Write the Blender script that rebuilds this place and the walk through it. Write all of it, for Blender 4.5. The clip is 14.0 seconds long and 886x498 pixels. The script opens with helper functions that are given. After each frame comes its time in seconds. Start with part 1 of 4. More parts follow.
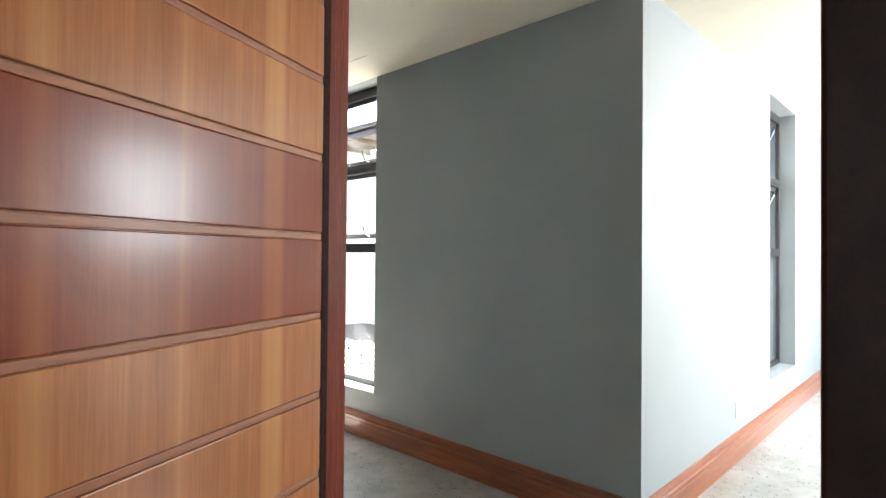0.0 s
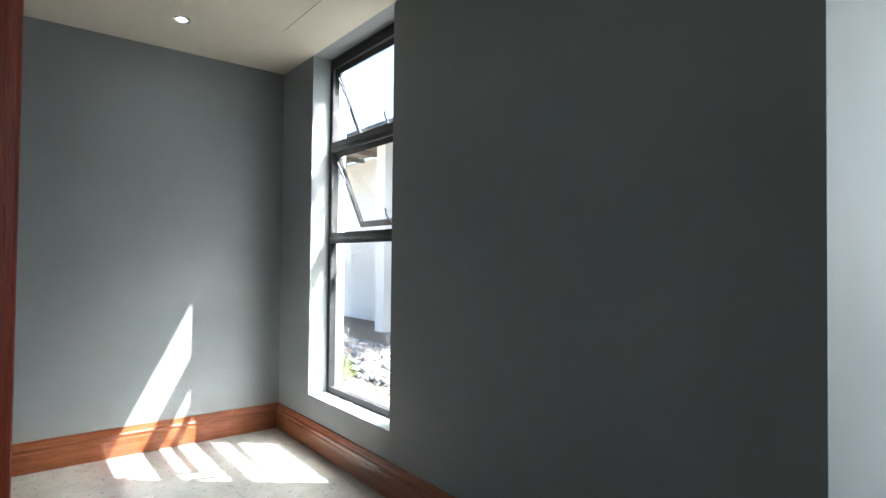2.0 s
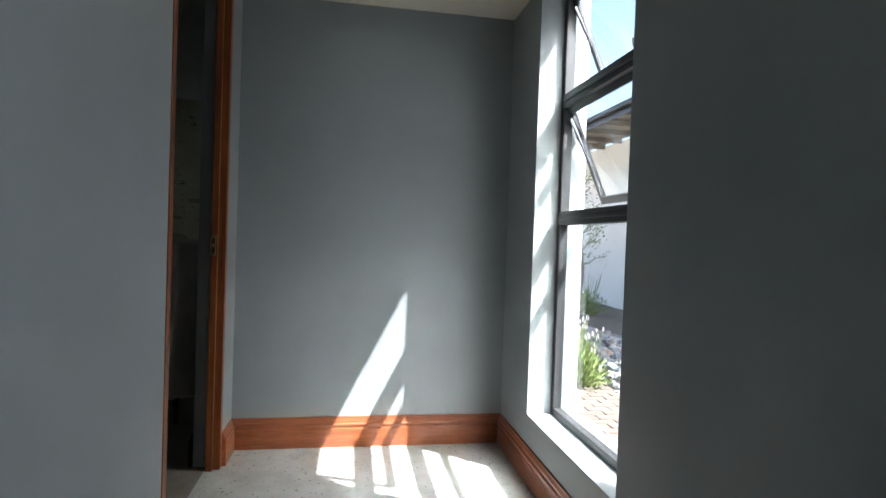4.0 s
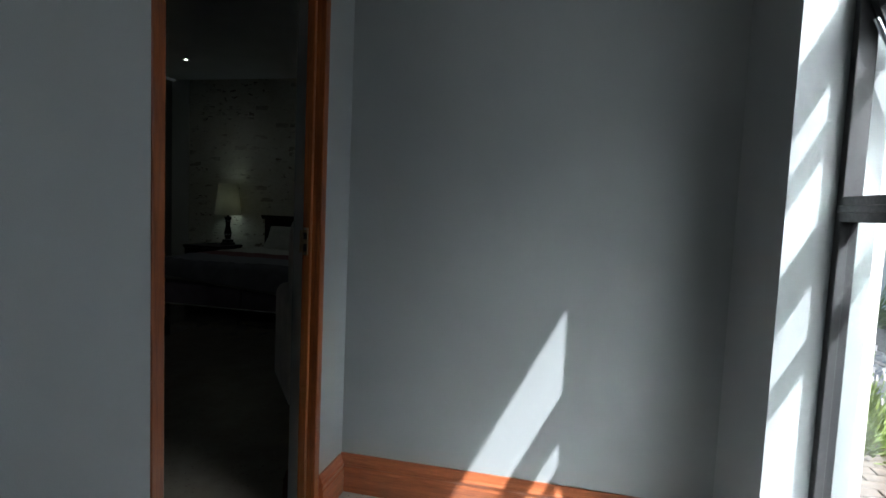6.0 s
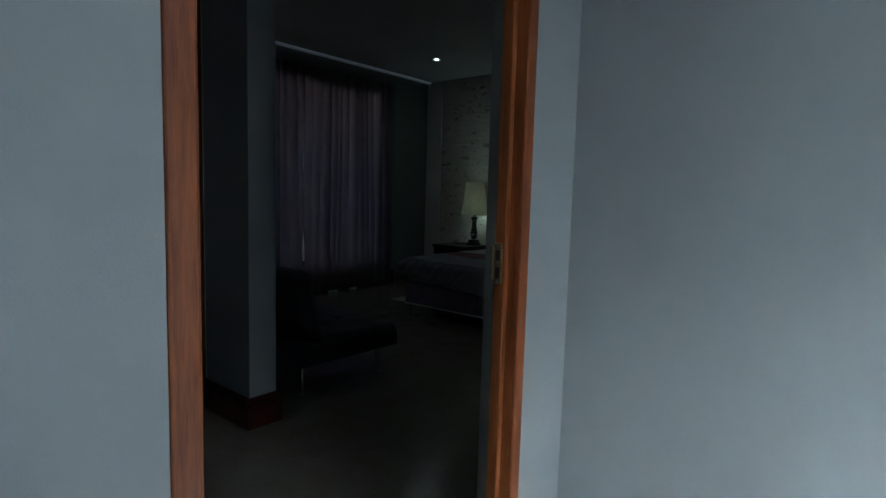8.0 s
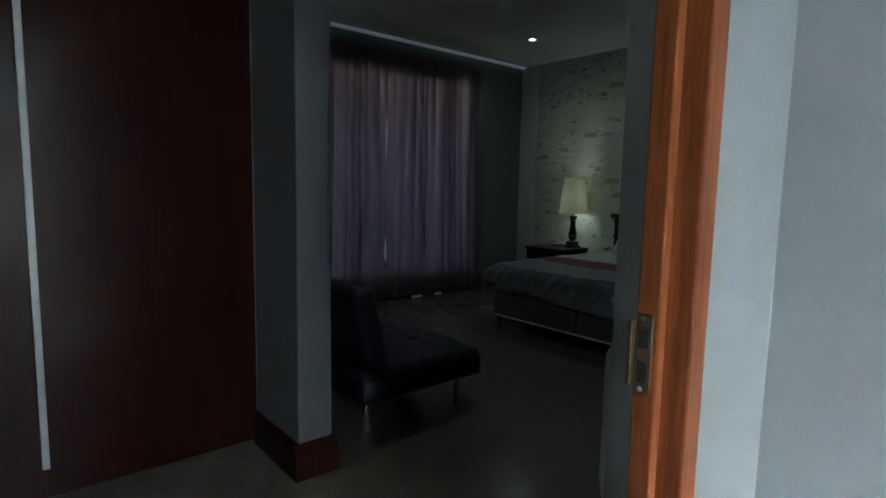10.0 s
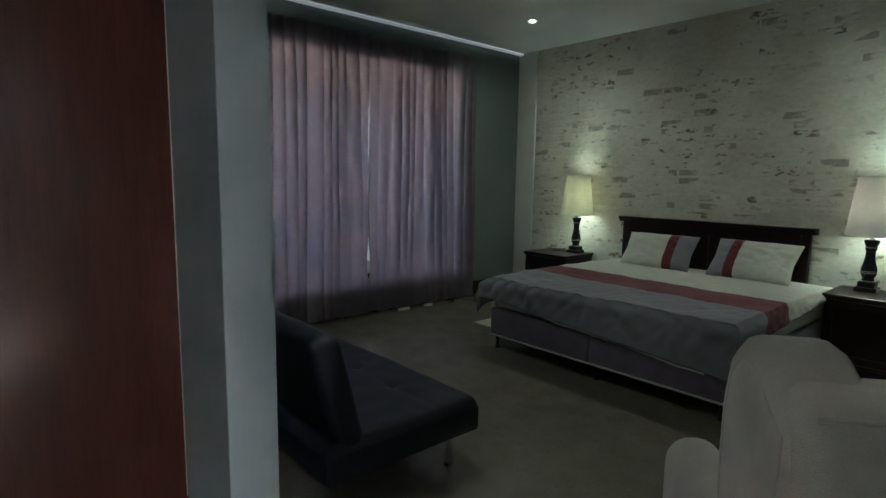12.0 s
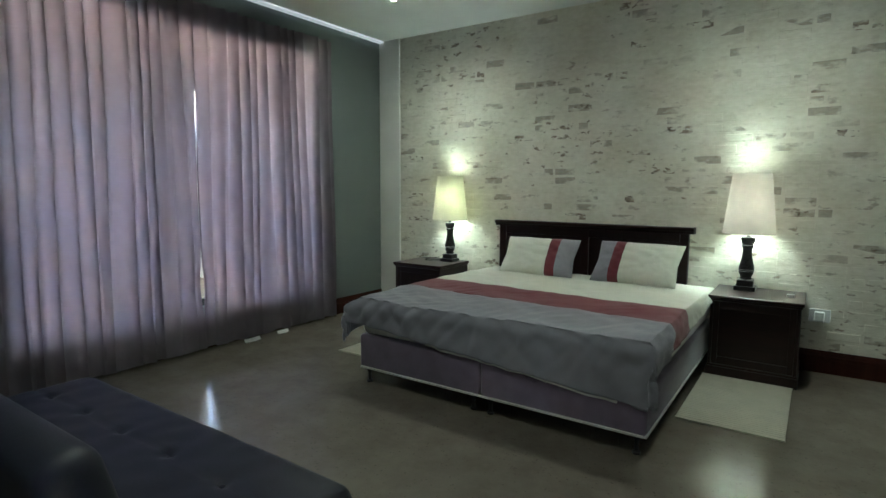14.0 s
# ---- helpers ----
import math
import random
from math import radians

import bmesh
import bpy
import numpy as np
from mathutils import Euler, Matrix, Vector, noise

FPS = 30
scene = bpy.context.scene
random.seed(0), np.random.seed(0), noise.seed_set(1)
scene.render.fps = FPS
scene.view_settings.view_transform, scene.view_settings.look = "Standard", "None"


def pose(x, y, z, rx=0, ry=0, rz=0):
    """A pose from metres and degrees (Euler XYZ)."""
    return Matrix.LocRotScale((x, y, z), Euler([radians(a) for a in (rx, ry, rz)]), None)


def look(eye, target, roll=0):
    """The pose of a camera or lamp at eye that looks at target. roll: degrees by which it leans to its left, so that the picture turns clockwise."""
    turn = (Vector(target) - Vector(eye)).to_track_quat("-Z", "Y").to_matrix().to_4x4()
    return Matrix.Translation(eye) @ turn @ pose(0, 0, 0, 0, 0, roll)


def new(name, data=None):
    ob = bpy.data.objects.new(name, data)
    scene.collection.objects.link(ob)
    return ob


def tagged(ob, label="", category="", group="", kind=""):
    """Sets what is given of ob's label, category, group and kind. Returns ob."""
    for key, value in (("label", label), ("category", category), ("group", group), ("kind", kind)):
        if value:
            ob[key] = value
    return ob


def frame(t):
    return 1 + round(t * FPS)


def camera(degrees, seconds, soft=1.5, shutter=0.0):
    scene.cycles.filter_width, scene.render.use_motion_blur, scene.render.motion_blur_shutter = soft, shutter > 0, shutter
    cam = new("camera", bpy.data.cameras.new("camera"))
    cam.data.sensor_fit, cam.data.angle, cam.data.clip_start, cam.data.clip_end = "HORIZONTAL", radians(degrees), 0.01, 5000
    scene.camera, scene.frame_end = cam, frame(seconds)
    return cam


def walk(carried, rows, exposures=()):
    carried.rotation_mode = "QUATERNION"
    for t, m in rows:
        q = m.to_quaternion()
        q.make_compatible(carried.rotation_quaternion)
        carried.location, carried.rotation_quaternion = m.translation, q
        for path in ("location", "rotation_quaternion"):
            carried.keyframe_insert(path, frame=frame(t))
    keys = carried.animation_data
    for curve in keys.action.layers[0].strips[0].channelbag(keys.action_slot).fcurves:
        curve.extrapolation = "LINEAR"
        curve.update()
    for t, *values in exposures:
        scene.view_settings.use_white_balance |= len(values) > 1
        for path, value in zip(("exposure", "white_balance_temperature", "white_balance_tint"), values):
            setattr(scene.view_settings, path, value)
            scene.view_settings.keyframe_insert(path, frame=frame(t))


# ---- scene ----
cam = camera(78.0, 14.0)
PATH = [
    (0, (-0.895, -4.515, 1.308), (0.55, -3.132, 1.334), 0.5),
    (0.5, (-0.703, -4.34, 1.31), (0.733, -2.948, 1.34), 0.1),
    (1, (-0.479, -4.142, 1.287), (0.948, -2.74, 1.316), 0.6),
    (1.5, (-0.216, -4.027, 1.251), (1.131, -2.55, 1.292), 0.5),
    (2, (0.007, -3.888, 1.221), (1.253, -2.324, 1.264), 0.6),
    (2.5, (0.137, -3.752, 1.201), (1.235, -2.081, 1.251), 0.6),
    (3, (0.277, -3.621, 1.197), (1.105, -1.801, 1.247), 1.0),
    (5.5, (0.978, -2.532, 1.319), (0.73, -0.552, 1.186), 2.4),
    (6.5, (0.98, -2.071, 1.325), (0.294, -0.2, 1.156), 2.3),
    (7, (0.952, -1.866, 1.338), (0.031, -0.101, 1.152), 1.9),
    (7.5, (0.897, -1.677, 1.35), (-0.211, -0.023, 1.157), 1.7),
    (8, (0.762, -1.509, 1.34), (-0.514, 0.019, 1.146), 1.6),
    (8.5, (0.628, -1.356, 1.336), (-0.761, 0.069, 1.144), 1.9),
    (9, (0.529, -1.237, 1.332), (-0.928, 0.12, 1.138), 1.7),
    (11.5, (-0.066, -0.608, 1.48), (-1.6, 0.651, 1.231), 0.8),
    (12, (-0.211, -0.508, 1.477), (-1.704, 0.798, 1.223), 0.9),
    (12.5, (-0.337, -0.393, 1.441), (-1.757, 0.994, 1.197), 0.9),
    (13, (-0.484, -0.251, 1.425), (-1.783, 1.252, 1.189), 0.8),
    (13.5, (-0.644, -0.117, 1.44), (-1.843, 1.467, 1.204), 0.6),
    (14, (-0.798, 0.058, 1.427), (-1.919, 1.699, 1.202), 0.3),
]
EXPOSURES = [(0, 4.5, 6400, 9), (1, 4.05, 6300, 9), (2, 3.15, 5950, 8.5), (3, 2.9, 5850, 8.5), (5.5, 2.22, 5750, 8), (6.5, 2.1, 5600, 7), (7.5, 2.65, 5200, 4),
             (9, 3.45, 5250, 2), (11.5, 5.55, 5800, 2), (12.5, 6.2, 5900, 1.5), (13.5, 6.85, 5900, 1.5), (14, 7.03, 5900, 2)]
walk(cam, [(t, look(eye, target, roll)) for t, eye, target, roll in PATH], EXPOSURES)

# ---- light ----
SUN = Vector((1.0, -0.82, 1.97)).normalized()
world = bpy.data.worlds.new("world")
scene.world = world
world.use_nodes = True
wn = world.node_tree.nodes
sky = wn.new("ShaderNodeTexSky")
sky.sky_type = "NISHITA"
sky.sun_disc = False
sky.dust_density = 4.0
sky.ozone_density = 0.5
sky.sun_elevation = math.asin(SUN.z)
sky.sun_rotation = math.atan2(SUN.x, SUN.y)
wn["Background"].inputs["Strength"].default_value = 0.085
world.node_tree.links.new(sky.outputs["Color"], wn["Background"].inputs["Color"])

sun = new("sun", bpy.data.lights.new("sun", "SUN"))
sun.data.energy = 5.0
sun.data.angle = radians(0.5)
sun.data.color = (1.0, 0.95, 0.87)
sun.matrix_world = look(SUN * 30, (0, 0, 0))


def area_light(name, eye, target, width, height, power, colour=(1, 1, 1)):
    data = bpy.data.lights.new(name, "AREA")
    data.shape, data.size, data.size_y = "RECTANGLE", width, height
    data.energy, data.color = power, colour
    ob = new(name, data)
    ob.matrix_world = look(eye, target)
    return ob


def bulb(name, at, power, colour, radius=0.03):
    data = bpy.data.lights.new(name, "POINT")
    data.energy, data.color, data.shadow_soft_size = power, colour, radius
    ob = new(name, data)
    ob.location = at
    return ob


# sky light entering by the bedroom window and the hall glazing, then a fill outside the front door
area_light("bedroom_window_light", (-5.42, 2.8, 1.51), (0, 2.8, 1.51), 2.7, 2.3, 0.0115, (1.0, 0.90, 0.86))
area_light("hall_window_light", (4.45, -6.17, 1.9), (3.9, 0, 1.5), 1.5, 1.1, 17.0, (0.86, 0.95, 1.0))
# no opening here: an unseen lamp added to brighten the front door
area_light("entry_fill", (-3.9, -5.6, 1.6), (-0.8, -3.6, 1.3), 2.0, 2.0, 0.3, (0.9, 0.95, 1.0))

# ---- materials ----
def nodes_of(name):
    m = bpy.data.materials.new(name)
    m.use_nodes = True
    nt = m.node_tree
    return m, nt, nt.nodes["Principled BSDF"]


def link(nt, a, b):
    nt.links.new(a, b)


def coords(nt, kind="Object", scale=(1, 1, 1)):
    tc, mp = nt.nodes.new("ShaderNodeTexCoord"), nt.nodes.new("ShaderNodeMapping")
    mp.inputs["Scale"].default_value = scale
    link(nt, tc.outputs[kind], mp.inputs["Vector"])
    return mp.outputs["Vector"]


def noise_of(nt, vec, scale, detail=4, rough=0.55):
    n = nt.nodes.new("ShaderNodeTexNoise")
    n.inputs["Scale"].default_value, n.inputs["Detail"].default_value = scale, detail
    n.inputs["Roughness"].default_value = rough
    link(nt, vec, n.inputs["Vector"])
    return n.outputs["Fac"]


def ramp(nt, fac, stops):
    r = nt.nodes.new("ShaderNodeValToRGB")
    els = r.color_ramp.elements
    while len(els) < len(stops):
        els.new(0.5)
    for e, (p, c) in zip(els, stops):
        e.position, e.color = p, (*c, 1)
    link(nt, fac, r.inputs["Fac"])
    return r.outputs["Color"]


def blend(nt, a, b, fac, mode="MIX"):
    n = nt.nodes.new("ShaderNodeMix")
    n.data_type, n.blend_type = "RGBA", mode
    for sock, v in ((n.inputs[6], a), (n.inputs[7], b)):
        if isinstance(v, tuple):
            sock.default_value = (*v, 1)
        else:
            link(nt, v, sock)
    if isinstance(fac, float):
        n.inputs[0].default_value = fac
    else:
        link(nt, fac, n.inputs[0])
    return n.outputs[2]


def bump(nt, bsdf, height, strength, distance=0.01):
    b = nt.nodes.new("ShaderNodeBump")
    b.inputs["Strength"].default_value, b.inputs["Distance"].default_value = strength, distance
    link(nt, height, b.inputs["Height"])
    link(nt, b.outputs["Normal"], bsdf.inputs["Normal"])


def tint(c, f):
    return tuple(min(1, v * f) for v in c)


def paint(name, colour, rough=0.6, vary=0.06, grain=220, strength=0.15):
    m, nt, b = nodes_of(name)
    v = coords(nt)
    big, fine = noise_of(nt, v, 1.3, 3), noise_of(nt, v, grain, 3)
    link(nt, ramp(nt, big, [(0.3, tint(colour, 1 - vary)), (0.7, tint(colour, 1 + vary))]), b.inputs["Base Color"])
    b.inputs["Roughness"].default_value = rough
    bump(nt, b, fine, strength, 0.003)
    return m


def wood(name, dark, light, axis="Z", rough=0.3, coat=0.3, scale=1.0):
    m, nt, b = nodes_of(name)
    s = {"Z": (14, 14, 0.9), "X": (0.9, 14, 14), "Y": (14, 0.9, 14)}[axis]
    v = coords(nt, "Object", tuple(k * scale for k in s))
    info = nt.nodes.new("ShaderNodeObjectInfo")
    mp = nt.nodes.new("ShaderNodeVectorMath")
    mp.operation = "ADD"
    link(nt, v, mp.inputs[0])
    link(nt, info.outputs["Random"], mp.inputs[1])
    grain, fine = noise_of(nt, mp.outputs[0], 2.2, 6, 0.62), noise_of(nt, mp.outputs[0], 14, 4, 0.7)
    c1 = ramp(nt, grain, [(0.32, dark), (0.68, light)])
    c2 = ramp(nt, fine, [(0.35, tint(dark, 0.75)), (0.62, light)])
    link(nt, blend(nt, c1, c2, 0.35), b.inputs["Base Color"])
    b.inputs["Roughness"].default_value = rough
    b.inputs["Coat Weight"].default_value, b.inputs["Coat Roughness"].default_value = coat, 0.18
    b.inputs["Specular IOR Level"].default_value = 0.3
    bump(nt, b, fine, 0.12, 0.002)
    return m


def plain(name, colour, rough=0.4, metal=0.0, vary=0.12, scale=30):
    m, nt, b = nodes_of(name)
    v = coords(nt)
    link(nt, ramp(nt, noise_of(nt, v, scale, 4), [(0.3, tint(colour, 1 - vary)), (0.7, tint(colour, 1 + vary))]), b.inputs["Base Color"])
    link(nt, ramp(nt, noise_of(nt, v, scale * 3, 3), [(0.3, (rough * 0.85,) * 3), (0.7, (min(1, rough * 1.15),) * 3)]), b.inputs["Roughness"])
    b.inputs["Metallic"].default_value = metal
    return m


def fabric(name, colour, weave=900, vary=0.12, rough=0.9, sheen=0.2, strength=0.35):
    m, nt, b = nodes_of(name)
    v = coords(nt)
    big, fine = noise_of(nt, v, 7, 3), noise_of(nt, v, weave, 2)
    c = ramp(nt, big, [(0.3, tint(colour, 1 - vary)), (0.7, tint(colour, 1 + vary))])
    c = blend(nt, c, ramp(nt, fine, [(0.3, tint(colour, 0.75)), (0.7, tint(colour, 1.2))]), 0.35)
    link(nt, c, b.inputs["Base Color"])
    b.inputs["Roughness"].default_value, b.inputs["Sheen Weight"].default_value = rough, sheen
    bump(nt, b, fine, strength, 0.002)
    return m


def concrete(name, base, speck, rough):
    m, nt, b = nodes_of(name)
    v = coords(nt)
    big, mid = noise_of(nt, v, 0.9, 5), noise_of(nt, v, 26, 6, 0.65)
    c = ramp(nt, big, [(0.3, tint(base, 0.82)), (0.7, tint(base, 1.15))])
    c = blend(nt, c, ramp(nt, mid, [(0.3, tint(base, 0.85)), (0.7, tint(base, 1.15))]), 0.15)
    c = blend(nt, c, ramp(nt, noise_of(nt, v, 4.5, 6, 0.68), [(0.32, tint(base, 0.62)), (0.68, tint(base, 1.35))]), 0.45)
    vo = nt.nodes.new("ShaderNodeTexVoronoi")
    vo.inputs["Scale"].default_value = 48
    link(nt, v, vo.inputs["Vector"])
    chips = ramp(nt, vo.outputs["Distance"], [(0.2, (1, 1, 1)), (0.3, (0, 0, 0))])
    patchy = ramp(nt, noise_of(nt, v, 23, 4), [(0.52, (0, 0, 0)), (0.58, (1, 1, 1))])
    both = blend(nt, chips, patchy, 1.0, "MULTIPLY")
    c = blend(nt, c, blend(nt, c, speck, 0.85), both)
    link(nt, c, b.inputs["Base Color"])
    link(nt, ramp(nt, mid, [(0.3, (rough * 0.8,) * 3), (0.7, (rough * 1.25,) * 3)]), b.inputs["Roughness"])
    bump(nt, b, big, 0.03, 0.004)
    return m


def glass(name, tintc=(0.95, 0.98, 0.97)):
    m, nt, b = nodes_of(name)
    b.inputs["Base Color"].default_value = (*tintc, 1)
    b.inputs["Transmission Weight"].default_value = 1
    b.inputs["Roughness"].default_value, b.inputs["IOR"].default_value = 0.0, 1.45
    return m


def glow(name, colour, strength):
    m, nt, b = nodes_of(name)
    b.inputs["Base Color"].default_value = (*colour, 1)
    b.inputs["Emission Color"].default_value = (*colour, 1)
    b.inputs["Emission Strength"].default_value = strength
    return m


def sheer(name, colour, share, weave=700, through_colour=None):
    m, nt, b = nodes_of(name)
    v = coords(nt)
    c = ramp(nt, noise_of(nt, v, 5, 3), [(0.3, tint(colour, 0.9)), (0.7, tint(colour, 1.1))])
    link(nt, c, b.inputs["Base Color"])
    b.inputs["Roughness"].default_value = 0.9
    bump(nt, b, noise_of(nt, v, weave, 2), 0.3, 0.001)
    tr, mx = nt.nodes.new("ShaderNodeBsdfTranslucent"), nt.nodes.new("ShaderNodeMixShader")
    if through_colour:
        tr.inputs["Color"].default_value = (*through_colour, 1)
    else:
        link(nt, c, tr.inputs["Color"])
    mx.inputs[0].default_value = share
    link(nt, b.outputs[0], mx.inputs[1])
    link(nt, tr.outputs[0], mx.inputs[2])
    link(nt, mx.outputs[0], nt.nodes["Material Output"].inputs["Surface"])
    return m


GREY = paint("grey_wall_paint", (0.225, 0.244, 0.252))
# darker copy of the wall grey; the stub's shade is put into its colour
GREY_SHADED = paint("grey_wall_paint_shaded", (0.165, 0.18, 0.186))
SLATE = paint("slate_wall_paint", (0.16, 0.185, 0.18))
WHITE = paint("white_wall_paint", (0.78, 0.77, 0.73))
CEIL = paint("ceiling_paint", (0.60, 0.56, 0.465), 0.7)
BCEIL = paint("bedroom_ceiling_paint", (0.8, 0.81, 0.79), 0.7)
FLOOR = concrete("polished_concrete", (0.30, 0.293, 0.275), (0.06, 0.055, 0.05), 0.22)
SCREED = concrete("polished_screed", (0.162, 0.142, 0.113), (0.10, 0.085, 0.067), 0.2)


def banded_wood(name, dark, light, stripe):
    """Varnished veneer with upright grain and paler bands running across all boards."""
    m, nt, b = nodes_of(name)
    v = coords(nt, "Object", (26, 26, 0.7))
    grain, fine = noise_of(nt, v, 1.6, 6, 0.62), noise_of(nt, v, 9, 4, 0.7)
    c = blend(nt, ramp(nt, grain, [(0.3, dark), (0.7, light)]), ramp(nt, fine, [(0.3, tint(dark, 0.8)), (0.65, light)]), 0.3)
    bands = noise_of(nt, coords(nt, "Object", (1, 0.0, 0.0)), 8.5, 1.5, 0.4)
    c = blend(nt, c, stripe, ramp(nt, bands, [(0.56, (0, 0, 0)), (0.66, (0.55, 0.55, 0.55))]))
    cloudy = noise_of(nt, coords(nt), 5, 4)
    c = blend(nt, c, blend(nt, c, tint(dark, 0.7), 0.45), cloudy)
    link(nt, c, b.inputs["Base Color"])
    link(nt, ramp(nt, noise_of(nt, coords(nt), 14, 5, 0.65), [(0.3, (0.3, 0.3, 0.3)), (0.7, (0.36, 0.36, 0.36))]), b.inputs["Roughness"])
    b.inputs["Specular IOR Level"].default_value = 0.1
    b.inputs["Coat Weight"].default_value, b.inputs["Coat Roughness"].default_value = 0.2, 0.19
    bump(nt, b, noise_of(nt, coords(nt), 22, 4), 0.3, 0.003)
    return m


DOORWOOD = banded_wood("varnished_door_wood", (0.20, 0.062, 0.021), (0.35, 0.14, 0.05), (0.46, 0.23, 0.088))
# redder copy for two planks; part of the difference is reflected light, put into colour
DOORRED = banded_wood("varnished_door_wood_less_sheen", (0.115, 0.018, 0.006), (0.20, 0.038, 0.012), (0.31, 0.095, 0.026))
OLDVARNISH = wood("drippy_old_varnish", (0.04, 0.0055, 0.0025), (0.135, 0.021, 0.0065), "Z", 0.45, 0.03, 2.0)
OLDVARNISH.node_tree.nodes["Principled BSDF"].inputs["Specular IOR Level"].default_value = 0.1
varnish_tree = OLDVARNISH.node_tree
bump(varnish_tree, varnish_tree.nodes["Principled BSDF"], noise_of(varnish_tree, coords(varnish_tree, "Object", (60, 60, 9)), 1.6, 4, 0.6), 0.55, 0.004)
FRAMEWOOD = wood("varnished_frame_wood", (0.095, 0.024, 0.008), (0.25, 0.076, 0.019), "Z", 0.42, 0.06)
SKIRTWOOD = wood("varnished_skirting_wood", (0.135, 0.034, 0.013), (0.29, 0.092, 0.034), "X", 0.32, 0.4)
SKIRTWOOD_Y = wood("varnished_skirting_wood_y", (0.135, 0.034, 0.013), (0.29, 0.092, 0.034), "Y", 0.32, 0.4)
CUPBOARD = wood("dark_cupboard_wood", (0.026, 0.0066, 0.0046), (0.046, 0.0115, 0.007), "Z", 0.3, 0.16, 0.6)
CUPBOARD.node_tree.nodes["Principled BSDF"].inputs["Specular IOR Level"].default_value = 0.12
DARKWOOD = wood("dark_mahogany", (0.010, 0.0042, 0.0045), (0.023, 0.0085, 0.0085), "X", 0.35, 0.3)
ALU = plain("charcoal_aluminium", (0.016, 0.0165, 0.018), 0.5)
# near-black brown standing in for the shade inside the front door's gap
GAPSHADE = plain("gap_shade", (0.018, 0.006, 0.004), 0.8)
GAPSHADE.node_tree.nodes["Principled BSDF"].inputs["Specular IOR Level"].default_value = 0.1
CHROME = plain("chrome", (0.75, 0.75, 0.76), 0.15, 1.0, 0.05)
BRASS = plain("worn_brass", (0.24, 0.19, 0.13), 0.4, 1.0, 0.2)
GLASS = glass("window_glass")


# ---- mesh helpers ----
def bm_box(x0, x1, y0, y1, z0, z1, bevel=0.0, seg=2, bm=None):
    own = bmesh.new()
    r = bmesh.ops.create_cube(own, size=1)
    bmesh.ops.scale(own, vec=(x1 - x0, y1 - y0, z1 - z0), verts=r["verts"])
    bmesh.ops.translate(own, vec=((x0 + x1) / 2, (y0 + y1) / 2, (z0 + z1) / 2), verts=r["verts"])
    if bevel:
        bmesh.ops.bevel(own, geom=own.edges[:], offset=bevel, segments=seg, affect="EDGES", profile=0.5)
    return merge(bm, own)


def merge(bm, own, m=None):
    if m is not None:
        bmesh.ops.transform(own, matrix=m, verts=own.verts)
    if bm is None:
        return own
    tmp = bpy.data.meshes.new("tmp")
    own.to_mesh(tmp)
    own.free()
    bm.from_mesh(tmp)
    bpy.data.meshes.remove(tmp)
    return bm


def bm_boxes(list_of, bevel=0.0):
    bm = bmesh.new()
    for b in list_of:
        bm_box(*b, bevel=bevel, bm=bm)
    return bm


def bm_lathe(profile, n=24, bm=None):
    own = bmesh.new()
    rings = []
    for r, z in profile:
        rings.append([own.verts.new((r * math.cos(2 * math.pi * i / n), r * math.sin(2 * math.pi * i / n), z)) for i in range(n)])
    for a, b in zip(rings, rings[1:]):
        for i in range(n):
            own.faces.new((a[i], a[(i + 1) % n], b[(i + 1) % n], b[i]))
    own.faces.new(rings[0][::-1])
    own.faces.new(rings[-1])
    return merge(bm, own)


def bm_ring(r, z, t, h, n=48):
    """An open hoop of radius r, t thick and 2h high."""
    own = bmesh.new()
    outline = [(r - t, z - h), (r + t, z - h), (r + t, z + h), (r - t, z + h)]
    rings = [[own.verts.new((q * math.cos(2 * math.pi * i / n), q * math.sin(2 * math.pi * i / n), zz)) for i in range(n)] for q, zz in outline]
    for k in range(4):
        a, b = rings[k], rings[(k + 1) % 4]
        for i in range(n):
            own.faces.new((a[i], a[(i + 1) % n], b[(i + 1) % n], b[i]))
    return own


def bm_rod(a, b, r, n=10, bm=None):
    a, b = Vector(a), Vector(b)
    own = bmesh.new()
    bmesh.ops.create_cone(own, cap_ends=True, segments=n, radius1=r, radius2=r, depth=(b - a).length)
    m = Matrix.Translation((a + b) / 2) @ (b - a).to_track_quat("Z", "Y").to_matrix().to_4x4()
    return merge(bm, own, m)


def bm_tube(points, r, n=8, bm=None):
    """One unbroken round bar through the points."""
    own = bmesh.new()
    pts = [Vector(q) for q in points]
    rings = []
    for i, q in enumerate(pts):
        d = (pts[min(i + 1, len(pts) - 1)] - pts[max(i - 1, 0)]).normalized()
        side = d.cross(Vector((0.31, 0.27, 0.91))).normalized()
        up = d.cross(side)
        rings.append([own.verts.new(q + r * (side * math.cos(2 * math.pi * k / n) + up * math.sin(2 * math.pi * k / n))) for k in range(n)])
    for a, b in zip(rings, rings[1:]):
        for k in range(n):
            own.faces.new((a[k], a[(k + 1) % n], b[(k + 1) % n], b[k]))
    own.faces.new(rings[0][::-1])
    own.faces.new(rings[-1])
    bmesh.ops.recalc_face_normals(own, faces=own.faces[:])
    return merge(bm, own)


